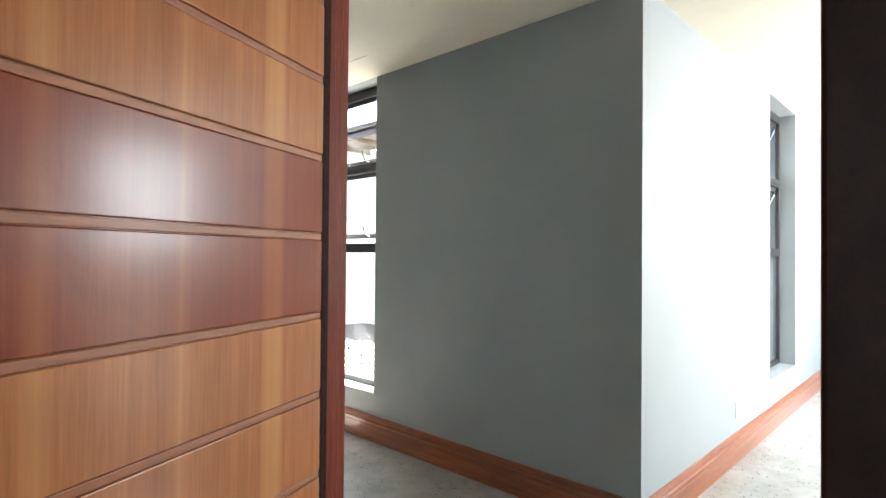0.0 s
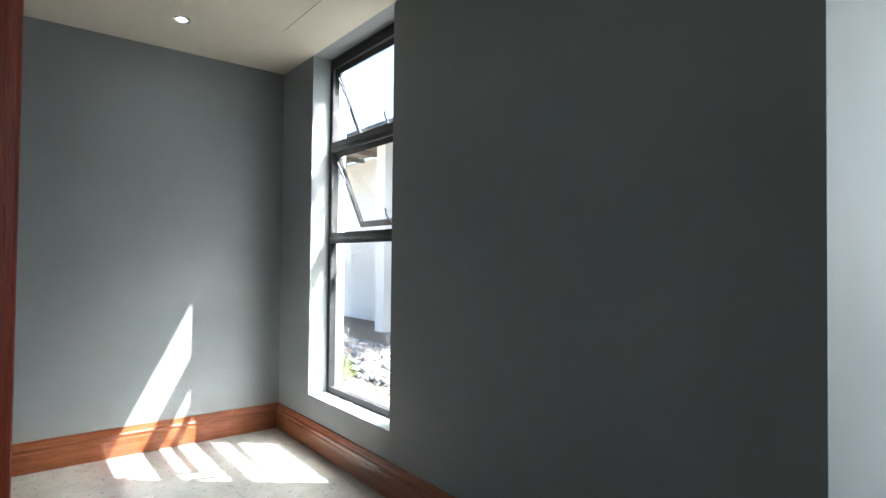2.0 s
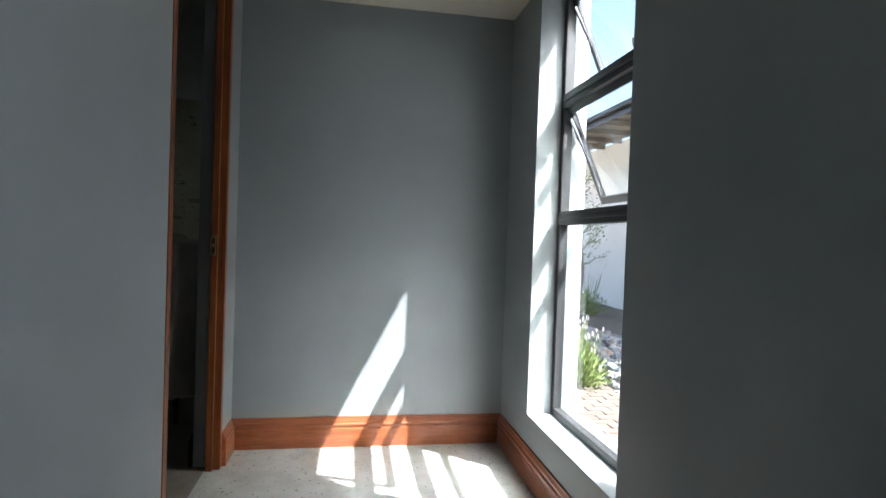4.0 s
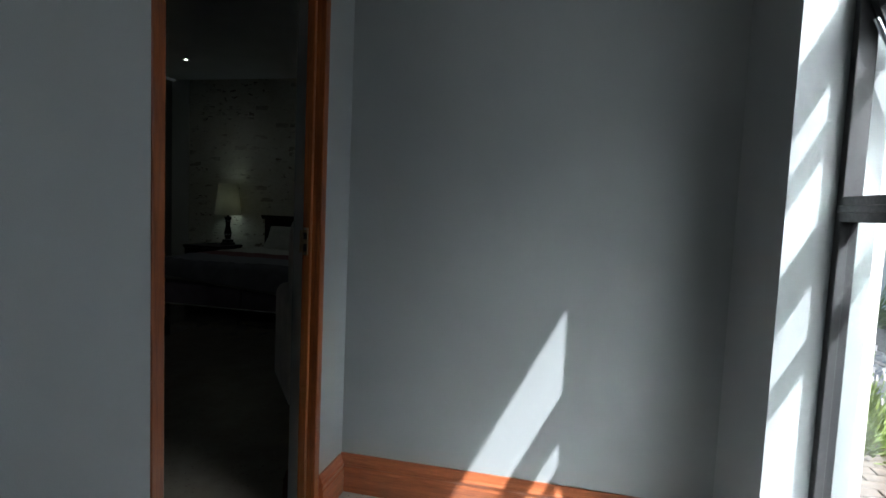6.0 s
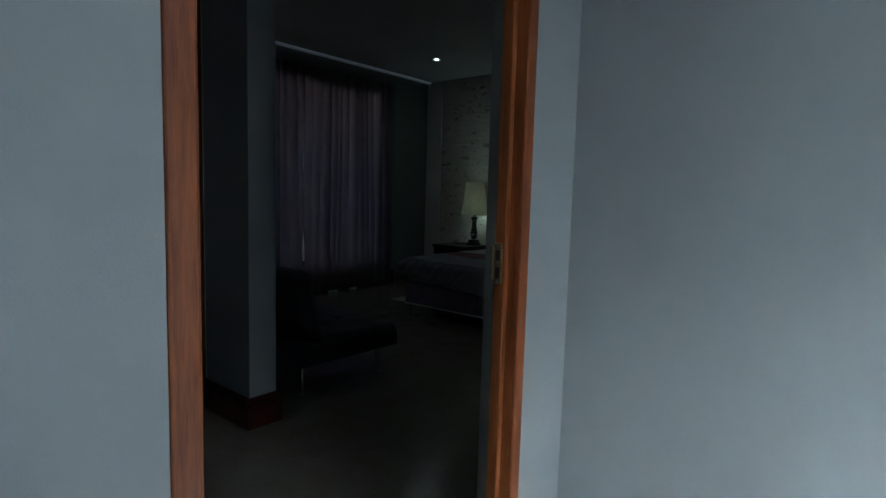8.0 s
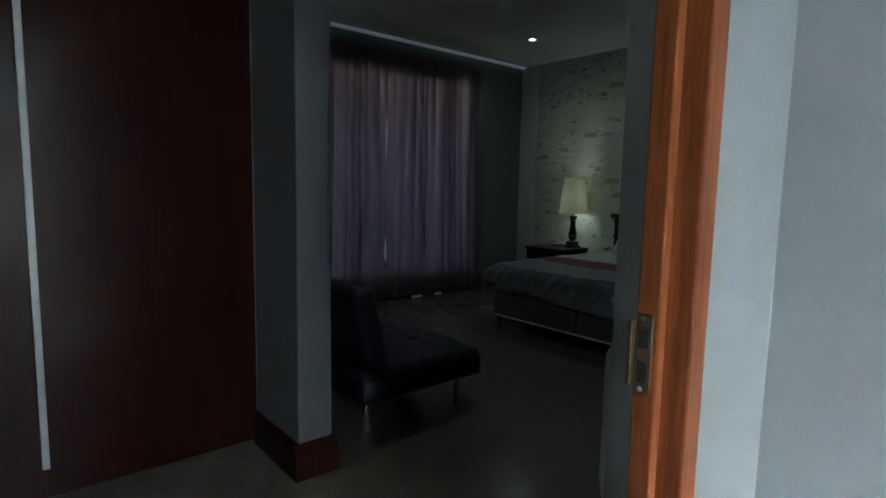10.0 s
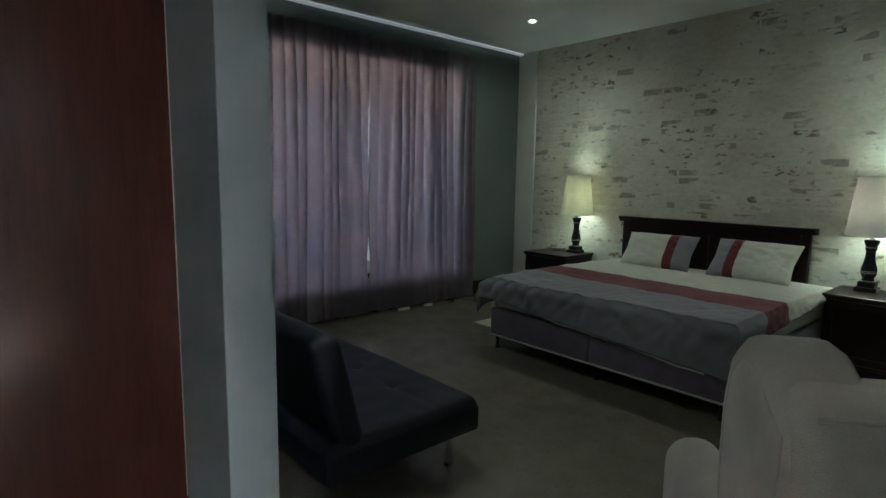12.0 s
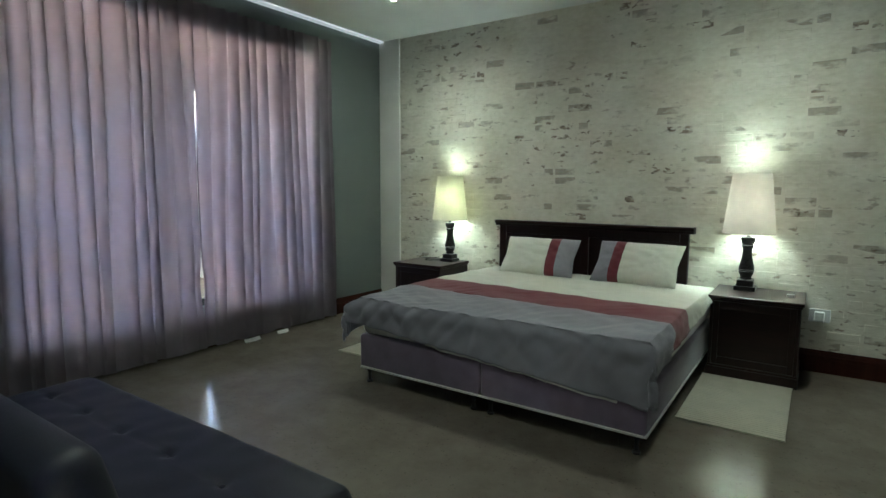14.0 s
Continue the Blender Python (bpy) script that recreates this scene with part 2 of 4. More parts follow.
def bm_profile(outline, axis, a, b, bm=None):
    """A closed outline of (across, up) swept straight along x or y from a to b."""
    own = bmesh.new()
    put = (lambda s, u, v: (s, u, v)) if axis == "x" else (lambda s, u, v: (u, s, v))
    r0 = [own.verts.new(put(a, u, v)) for u, v in outline]
    r1 = [own.verts.new(put(b, u, v)) for u, v in outline]
    n = len(outline)
    for i in range(n):
        own.faces.new((r0[i], r0[(i + 1) % n], r1[(i + 1) % n], r1[i]))
    own.faces.new(r0[::-1])
    own.faces.new(r1)
    bmesh.ops.recalc_face_normals(own, faces=own.faces[:])
    return merge(bm, own)


def bm_grid(nu, nv, f, bm=None):
    own = bmesh.new()
    vs = [[own.verts.new(f(i / nu, j / nv)) for j in range(nv + 1)] for i in range(nu + 1)]
    for i in range(nu):
        for j in range(nv):
            own.faces.new((vs[i][j], vs[i + 1][j], vs[i + 1][j + 1], vs[i][j + 1]))
    return merge(bm, own)


def mesh_of(name, bm, mats, smooth=False):
    me = bpy.data.meshes.new(name)
    bm.normal_update()
    bm.to_mesh(me)
    bm.free()
    for m in mats if isinstance(mats, (list, tuple)) else [mats]:
        me.materials.append(m)
    if smooth:
        me.shade_smooth()
        me.set_sharp_from_angle(angle=radians(38))
    return me


def thing(name, label, category, at=(0, 0, 0), rz=0, group="", bm=None, mat=None, smooth=False):
    ob = new(name, mesh_of(name, bm, mat, smooth) if bm else None)
    ob.matrix_world = pose(*at, 0, 0, rz)
    return tagged(ob, label, category, group)


def part(name, bm, material, parent, label="", smooth=False, m=None):
    ob = new(name, mesh_of(name, bm, material, smooth))
    ob.parent = parent
    if m is not None:
        ob.matrix_basis = m
    if label:
        tagged(ob, label)
    return ob


def setting(name, bm, mat, label, category, smooth=False):
    return tagged(new(name, mesh_of(name, bm, mat, smooth)), label, category, "", "structure")


# ---- structure ----
HC, HB = 2.585, 3.12         # ceilings of the corridor and of the bedroom
XE, XO = 1.583, 1.82           # east wall, inner and outer face
YB = -3.425                   # hall face of the wall with the second window
WA = (-1.476, -0.497, 0.330)  # corridor window: y from, y to, sill
WB = (3.87, 4.74, 0.378)       # hall window: x from, x to, sill
D1 = (-1.184, -0.24)           # bedroom door opening
D2 = (-4.47, -3.262)           # front door opening
YN = 5.165                    # face of the brick wall
BW = (1.36, 4.10, 0.36, 2.76)  # bedroom window behind the curtains

setting("floor", bm_boxes([(-0.07, XO - 0.05, YB, 0.08, -0.12, 0.0), (-0.07, 12.5, -6.3, YB, -0.12, 0.0), (6.3, 12.5, YB, -1.1, -0.12, 0.0), (-4.6, -0.07, -7.0, -1.6, -0.12, 0.0)]), FLOOR, "polished grey concrete floor with dark aggregate specks", "floor")
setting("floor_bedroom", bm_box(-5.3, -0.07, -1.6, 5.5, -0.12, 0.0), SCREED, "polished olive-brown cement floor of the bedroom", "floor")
setting("wall_corridor_west", bm_boxes([
    (-0.14, 0, -7.0, D2[0], 0, 3.3), (-0.14, 0, D2[0], D2[1], HC, 3.3), (-0.14, 0, D2[1], D1[0], 0, 3.3),
    (-0.14, 0, D1[0], D1[1], HC, 3.3), (-0.14, 0, D1[1], YN + 0.03, 0, 3.3)]), GREY, "grey painted corridor wall with two door openings", "wall")
setting("wall_corridor_end", bm_box(0.0, XO, 0.0, 0.16, -0.1, 3.3), GREY, "grey painted end wall of the corridor", "wall")
setting("wall_corridor_east", bm_boxes([
    (XE, XO, YB, WA[0], -0.1, 2.8), (XE, XO, WA[0], WA[1], -0.1, WA[2]), (XE, XO, WA[0], WA[1], HC, 2.8),
    (XE, XO, WA[1], 0, -0.1, 2.8)]), GREY, "grey painted wall with a tall window", "wall")
setting("wall_hall_north", bm_boxes([
    (XO, WB[0], YB, YB + 0.24, -0.1, 2.8), (WB[0], WB[1], YB, YB + 0.24, -0.1, WB[2]), (WB[0], WB[1], YB, YB + 0.24, HC, 2.8),
    (WB[1], 6.45, YB, YB + 0.24, -0.1, 2.8)]), GREY, "grey painted hall wall with a tall window", "wall")
setting("wall_hall_south", bm_boxes([
    (0, 3.65, -6.4, -6.2, -0.1, 2.8), (3.65, 5.25, -6.4, -6.2, -0.1, 0.12), (3.65, 5.25, -6.4, -6.2, 2.46, 2.8), (5.25, 12.5, -6.4, -6.2, -0.1, 2.8)]),
    WHITE, "white hall wall with wide glazing", "wall")
setting("wall_lounge_north", bm_boxes([(6.21, 6.45, YB + 0.24, -1.2, -0.1, 2.8), (6.21, 12.5, -1.2, -1.0, -0.1, 2.8)]), GREY, "grey painted lounge wall", "wall")
setting("wall_lounge_east", bm_boxes([
    (10.6, 10.8, -7.0, -5.6, -0.1, 2.8), (10.6, 10.8, -5.6, -1.9, 2.05, 2.8), (10.6, 10.8, -1.9, -1.0, -0.1, 2.8)]), SLATE,
    "dark grey lounge wall over glazed doors", "wall")
setting("beam_lounge", bm_box(8.6, 8.85, -6.2, -1.0, 2.3, HC), CEIL, "pale painted ceiling beam", "beam")
setting("ceiling_hall", bm_boxes([(0, XE, YB, 0, HC, HC + 0.2), (0, 12.5, -6.2, YB, HC, HC + 0.2), (6.45, 12.5, YB, -1.2, HC, HC + 0.2)]),
        CEIL, "cream painted ceiling", "ceiling")
setting("trim_ceiling_joint", bm_box(1.27, 1.2735, -1.75, -0.75, HC - 0.0015, HC + 0.001), plain("joint_shadow", (0.25, 0.22, 0.18), 0.9),
        "hairline crack along a ceiling board joint", "trim")
setting("wall_bedroom_west", bm_boxes([
    (-5.4, -5.2, -1.7, BW[0], 0, 3.3), (-5.4, -5.2, BW[0], BW[1], 0, BW[2]), (-5.4, -5.2, BW[0], BW[1], BW[3], 3.3), (-5.4, -5.2, BW[1], YN + 0.03, 0, 3.3)]),
    SLATE, "dark grey-green painted wall behind curtains", "wall")
setting("wall_bedroom_south", bm_box(-5.4, -0.14, -1.7, -1.5, 0, 3.3), GREY, "grey painted bedroom wall", "wall")
setting("wall_nib", bm_box(-2.98, -1.965, 0.095, 0.268, 0, HB, 0.004), GREY_SHADED, "grey painted wall stub beside the built-in cupboard", "wall")
setting("ceiling_bedroom", bm_box(-5.4, 0, -1.7, YN + 0.25, HB, HB + 0.2), BCEIL, "white painted bedroom ceiling", "ceiling")
setting("trim_plaster_corner", bm_box(-5.2, -4.9, YN - 0.02, YN + 0.03, 0, HB, 0.004), WHITE, "smooth white plaster strip in the corner", "trim")
setting("trim_ceiling_edge", bm_box(-5.2, -5.13, -1.5, YN - 0.022, HB - 0.022, HB - 0.002, 0.004), glow("lit_cove", (0.95, 0.97, 1.0), 0.003),
        "white lit strip along the ceiling edge", "trim")

# unseen enclosure round the front door, added to limit the sky light there
setting("wall_entry_screen", bm_boxes([(-4.4, -0.14, -2.5, -2.3, -0.1, 3.0), (-4.6, -4.4, -7.0, -2.3, -0.1, 3.0), (-4.4, -0.14, -7.0, -6.8, -0.1, 2.5)]), WHITE,
        "unseen white wall added to limit sky light at the front door", "wall")
setting("ceiling_entry_screen", bm_box(-4.6, -0.14, -7.0, -2.3, 2.9, 3.05), CEIL, "unseen cream ceiling added to limit sky light at the front door", "ceiling")

# unseen box outside the curtained window, added to dim its sky light
setting("wall_window_screen", bm_boxes([(-9.5, -5.4, 0.3, 0.5, -0.14, 3.0), (-9.5, -5.4, 5.4, 5.6, -0.14, 3.0), (-9.7, -9.5, 0.3, 5.6, -0.14, 2.2)]), WHITE, "unseen white wall added to dim sky light at the bedroom window", "wall")
setting("ceiling_window_screen", bm_box(-9.7, -5.4, 0.3, 5.6, 2.9, 3.05), WHITE, "unseen white ceiling added to dim sky light at the bedroom window", "ceiling")

# skirting boards
H_S = 0.175


def skirt(name, axis, a, b, face, side, mat):
    """Moulded board along a wall; face is the wall's plane and side the way it stands off."""
    outline = [(0, 0), (0.024, 0), (0.024, 0.105), (0.021, 0.112), (0.021, 0.12), (0.024, 0.126), (0.024, 0.134), (0.018, 0.142),
               (0.016, 0.152), (0.011, 0.164), (0.008, H_S), (0, H_S)]
    bm = bm_profile([(face + side * u, v) for u, v in outline], axis, a, b)
    return setting(name, bm, mat, "varnished red-brown moulded wooden skirting board", "skirting")


skirt("baseboard_end", "x", 0.0, XE - 0.0, 0.0, -1, SKIRTWOOD)
skirt("baseboard_east", "y", YB, -0.024, XE, -1, SKIRTWOOD_Y)
skirt("baseboard_hall", "x", XE, 6.45, YB, -1, SKIRTWOOD)
skirt("baseboard_west", "y", D1[1], -0.024, 0.0, 1, SKIRTWOOD_Y)
skirt("baseboard_west_long", "y", D2[1], D1[0], 0.0, 1, SKIRTWOOD_Y)
skirt("baseboard_nib_front", "x", -2.45, -1.965, 0.095, -1, CUPBOARD)
skirt("baseboard_nib_end", "y", 0.071, 0.292, -1.965, 1, CUPBOARD)
skirt("baseboard_nib_back", "x", -2.98, -1.965, 0.268, 1, CUPBOARD)
skirt("baseboard_bedroom_west", "y", 0.4, YN - 0.02, -5.2, 1, CUPBOARD)
skirt("baseboard_bedroom_north", "x", -5.176, -0.164, YN, -1, CUPBOARD)
skirt("baseboard_bedroom_east", "y", D1[1], YN, -0.14, -1, CUPBOARD)

# ---- windows and doors ----
def casement(name, wide, z0, z1, sashes, panes_fixed, m, label, d=0.05):
    """Tall aluminium window in its own x-z plane, y outwards; sashes are (bottom, top, angle), hung at the top."""
    w = thing(name, label, "window")
    w["kind"] = "structure"
    w.matrix_world = m
    t = 0.036
    frame_bm = bm_boxes([(0, t, 0, d, z0, z1), (wide - t, wide, 0, d, z0, z1), (t, wide - t, 0.001, d - 0.001, z0, z0 + 0.04), (t, wide - t, 0.001, d - 0.001, z1 - 0.07, z1)], 0.003)
    part("window_frame", frame_bm, ALU, w)
    levels = sorted([s[0] for s in sashes])
    for z in levels:
        part("transom", bm_boxes([(t, wide - t, -0.004, d + 0.004, z - 0.07, z), (t, wide - t, -0.012, -0.004, z - 0.045, z - 0.025)], 0.003), ALU, w)
    for a, b in panes_fixed:
        pane = part("pane", bm_box(t - 0.01, wide - t + 0.01, 0.022, 0.028, a, b), GLASS, w)
        pane.visible_shadow = False
    for a, b, ang in sashes:
        h = b - a
        hinge = Matrix.Translation((0, 0.018, b)) @ pose(0, 0, 0, ang)
        s = part("sash", bm_boxes([(t, t + 0.028, 0, 0.03, -h + 0.004, -0.002), (wide - t - 0.028, wide - t, 0, 0.03, -h + 0.004, -0.002),
                                   (t + 0.028, wide - t - 0.028, 0.001, 0.029, -0.036, -0.002), (t + 0.028, wide - t - 0.028, 0.001, 0.029, -h + 0.004, -h + 0.045)], 0.003),
                 ALU, w, "", False, hinge)
        p = part("pane", bm_box(t + 0.03, wide - t - 0.03, 0.015, 0.021, -h + 0.04, -0.035), GLASS, s)
        p.visible_shadow = False
        pts = [(0, -0.012, -h + 0.03), (0, -0.03, -h + 0.035), (0, -0.045, -h + 0.06), (0, -0.048, -h + 0.1), (0, -0.04, -h + 0.13)]
        part("catch_handle", bm_tube(pts, 0.006), ALU, s, "", False, Matrix.Translation((wide / 2, 0, 0)))
        st = bm_rod((t + 0.02, 0.03, b - 0.06), (t + 0.02, 0.03 + 0.26 * h * math.sin(radians(ang)) * 1.9, b - 0.5 * h), 0.008, 8)
        part("stay", st, CHROME, w, "bright metal friction stay")
        st = bm_rod((wide - t - 0.02, 0.03, b - 0.06), (wide - t - 0.02, 0.03 + 0.26 * h * math.sin(radians(ang)) * 1.9, b - 0.5 * h), 0.008, 8)
        part("stay", st, CHROME, w, "bright metal friction stay")
    return w


Z1, Z2 = 1.40, 2.01
# local x runs north along the wall, local y outwards
casement("window_1", WA[1] - WA[0], WA[2], HC, [(Z1, Z2 - 0.07, 23), (Z2, HC - 0.07, 23)], [(WA[2] + 0.03, Z1 - 0.06)],
         Matrix(((0, 1, 0, 1.712), (1, 0, 0, WA[0]), (0, 0, 1, 0), (0, 0, 0, 1))), "tall charcoal aluminium window with two open top-hung sashes")
casement("window_2", WB[1] - WB[0], WB[2], HC, [(Z1, Z2 - 0.07, 20), (Z2, HC - 0.07, 20)], [(WB[2] + 0.03, Z1 - 0.06)],
         Matrix(((1, 0, 0, WB[0]), (0, 1, 0, YB + 0.12), (0, 0, 1, 0), (0, 0, 0, 1))), "tall charcoal aluminium hall window with open sashes", 0.03)


def door_frame(name, y0, y1, xa, xb, label, strike=False):
    f = thing(name, label, "door frame")
    f["kind"] = "structure"
    for a, b, s in ((y0, y0 + 0.045, 1), (y1 - 0.045, y1, -1)):
        j = bm_box(xa, xb, a, b, 0, HC - 0.002, 0.004)
        if s > 0:
            bm_box(xa + 0.002, (xa + xb) / 2, b, b + 0.02, 0, HC - 0.003, 0.003, bm=j)
        else:
            bm_box(xa + 0.002, (xa + xb) / 2, a - 0.02, a, 0, HC - 0.003, 0.003, bm=j)
        jamb = part("jamb", j, FRAMEWOOD, f)
        if strike and s < 0:
            zc = 1.165
            plate = part("strike_plate", bm_boxes([(-0.062, -0.038, a - 0.0235, a - 0.0203, zc - 0.055, zc + 0.055),
                                                   (-0.069, -0.062, a - 0.034, a - 0.012, zc - 0.045, zc + 0.045)], 0.001), BRASS, f, "worn brass strike plate with latch hole")
            part("latch_hole", bm_boxes([(-0.057, -0.043, a - 0.0245, a - 0.0236, zc + 0.008, zc + 0.035), (-0.057, -0.043, a - 0.0245, a - 0.0236, zc - 0.04, zc - 0.01)]),
                 ALU, plate)
            sc = bmesh.new()
            for dz in (-0.049, 0.049):
                bm_rod((-0.05, a - 0.0255, zc + dz), (-0.05, a - 0.023, zc + dz), 0.004, 10, sc)
            part("screw", sc, CHROME, plate)
    return f


door_frame("door_frame_1", D1[0], D1[1], -0.066, 0.004, "varnished red-brown wooden door frame reaching the ceiling", True)
fd = thing("door_frame_2", "heavy varnished wooden front door frame", "door frame")
fd["kind"] = "structure"
jb = bmesh.new()
corners = [(-0.104, -3.327), (0.014, -3.277), (0.014, -3.263), (-0.104, -3.263)]
lo, hi = [jb.verts.new((x, y, 0.0)) for x, y in corners], [jb.verts.new((x, y, HC - 0.002)) for x, y in corners]
for i in range(4):
    jb.faces.new((lo[i], lo[(i + 1) % 4], hi[(i + 1) % 4], hi[i]))
jb.faces.new(lo[::-1])
jb.faces.new(hi)
bmesh.ops.bevel(jb, geom=jb.edges[:], offset=0.004, segments=2, affect="EDGES", profile=0.5)
part("jamb", jb, OLDVARNISH, fd)
jd, jn = Vector((0.118, 0.05, 0)).normalized(), Vector((0.39, -0.92, 0)).normalized()
sl = bm_box(0.0, 0.028, -0.004, 0.006, 0.01, HC - 0.01, 0.002)
bmesh.ops.transform(sl, matrix=Matrix(((jd.x, jn.x, 0, -0.104), (jd.y, jn.y, 0, -3.327), (0, 0, 1, 0), (0, 0, 0, 1))), verts=sl.verts)
bmesh.ops.recalc_face_normals(sl, faces=sl.faces[:])
# dark strip put where the gap at the jamb lies in shade
part("gap_strip", sl, GAPSHADE, fd, "dark strip standing in for the shaded door gap")
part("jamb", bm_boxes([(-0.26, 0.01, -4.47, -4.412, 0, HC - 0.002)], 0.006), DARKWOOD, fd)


def front_door():
    d = thing("front_door", "wide varnished timber front door with horizontal planks, standing open", "door", (-0.135, -3.350, 0), 202.3)
    wide, pitch = 1.08, 0.1925
    part("core", bm_box(0.0, wide, -0.022, 0.0155, 0.012, 2.5), DOORWOOD, d)
    # second dark strip for the shaded gap, on the hinge edge
    part("gap_strip", bm_box(-0.024, -0.0005, -0.02, 0.006, 0.012, 2.5, 0.002), GAPSHADE, d, "dark strip standing in for the shaded door gap")
    part("lock_stile", bm_box(wide + 0.001, wide + 0.03, -0.024, 0.024, 0.012, 2.5, 0.003), FRAMEWOOD, d)
    z = 1.353 - 7 * pitch
    me = mesh_of("plank", bm_box(0.004, wide - 0.002, 0.012, 0.022, 0.0, pitch - 0.019, 0.0025), DOORWOOD)
    red = mesh_of("plank_red", bm_box(0.004, wide - 0.002, 0.012, 0.022, 0.0, pitch - 0.019, 0.0025), DOORRED)
    mf = mesh_of("bead", bm_box(0.004, wide - 0.002, 0.012, 0.0195, pitch - 0.0178, pitch - 0.0017, 0.002), BEADWOOD)
    while z < 2.49:
        for nm, data in (("plank", red if 1.1 < z < 1.45 else me), ("bead", mf)):
            o = new(nm, data)
            o.parent = d
            o.matrix_basis = pose(0, 0, z + 0.0095)
        z += pitch
    return d


BEADWOOD = wood("bead_wood", (0.15, 0.047, 0.02), (0.26, 0.09, 0.036), "X", 0.5, 0.05)
front_door()

# ---- bedroom ----
PLUM = fabric("plum_suede", (0.145, 0.11, 0.16), 500, 0.25, 0.8, 0.5)
CREAM = fabric("cream_cotton", (0.66, 0.66, 0.58), 1200, 0.06)
MAROON = fabric("maroon_cotton", (0.16, 0.026, 0.038), 1200, 0.1)
GREYCLOTH = fabric("grey_cotton", (0.25, 0.248, 0.285), 1200, 0.1)
TICKING = fabric("white_ticking", (0.72, 0.72, 0.68), 800, 0.05)
LEATHER = plain("black_leather", (0.010, 0.011, 0.020), 0.48, 0.0, 0.2, 120)
LEATHER.node_tree.nodes["Principled BSDF"].inputs["Specular IOR Level"].default_value = 0.35
LINEN = fabric("cream_linen", (0.53, 0.49, 0.465), 420, 0.22, 0.95, 0.3, 0.7)
RUGMAT = fabric("cream_woven_rug", (0.46, 0.44, 0.35), 260, 0.1, 0.95, 0.1, 1.0)
BLACKLAC = plain("black_lacquer", (0.012, 0.011, 0.012), 0.3)
PLASTIC = plain("white_plastic", (0.75, 0.76, 0.76), 0.4, 0.0, 0.03)

BX0, BX1, BY0, BY1, BZ = -3.485, -1.46, 2.92, 4.96, 0.60


def bed():
    b = thing("double_bed", "wide double bed with plum suede base and dark panelled headboard", "bed")
    mid = (BX0 + BX1) / 2
    for x0, x1 in ((BX0, mid - 0.004), (mid + 0.004, BX1)):
        part("base", bm_box(x0, x1, BY0, BY1, 0.125, 0.365, 0.022, 3), PLUM, b, "plum suede bed base half", True)
    part("base_piping", bm_boxes([(BX0 + 0.01, BX1 - 0.01, BY0 - 0.004, BY0 + 0.01, 0.118, 0.132), (BX1 - 0.01, BX1 + 0.004, BY0, BY1, 0.118, 0.132)], 0.004), TICKING, b, "white piping under the base")
    part("mattress", bm_box(BX0 + 0.01, BX1 - 0.01, BY0 + 0.01, BY1, 0.368, 0.575, 0.05, 3), TICKING, b, "white mattress", True)
    for x, y in ((-3.44, 2.98), (-2.55, 2.985), (-2.425, 2.985), (-1.52, 2.98), (-3.44, 4.9), (-1.52, 4.9)):
        part("leg", bm_lathe([(0.022, 0), (0.024, 0.012), (0.012, 0.02), (0.012, 0.07), (0.02, 0.09), (0.022, 0.126)], 14), BLACKLAC, b, "", True, pose(x, y, 0))
    hx0, hx1, y0, y1 = -3.50, -1.685, 5.055, 5.115
    hb = part("headboard", bm_boxes([(hx0 + 0.07, hx1 - 0.07, y0 + 0.025, y1 - 0.005, 0.3, 1.03)], 0.003), DARKWOOD, b)
    for x0, x1 in ((hx0, hx0 + 0.07), (hx1 - 0.07, hx1), ((hx0 + hx1) / 2 - 0.035, (hx0 + hx1) / 2 + 0.035)):
        part("headboard_post", bm_box(x0, x1, y0, y1, 0.0 if x0 != (hx0 + hx1) / 2 - 0.035 else 0.32, 1.04, 0.004), DARKWOOD, hb)
    part("headboard_rail", bm_box(hx0 + 0.072, hx1 - 0.072, y0 + 0.004, y1 - 0.003, 0.965, 1.04, 0.004), DARKWOOD, hb)
    outline = [(y0 - 0.03, 1.072), (y0 - 0.036, 1.085), (y0 - 0.036, 1.096), (y1 + 0.01, 1.096), (y1 + 0.01, 1.04), (y0 - 0.004, 1.04), (y0 - 0.012, 1.056)]
    part("headboard_cap", bm_profile(outline, "x", hx0 - 0.042, hx1 + 0.042), DARKWOOD, hb)
    return b


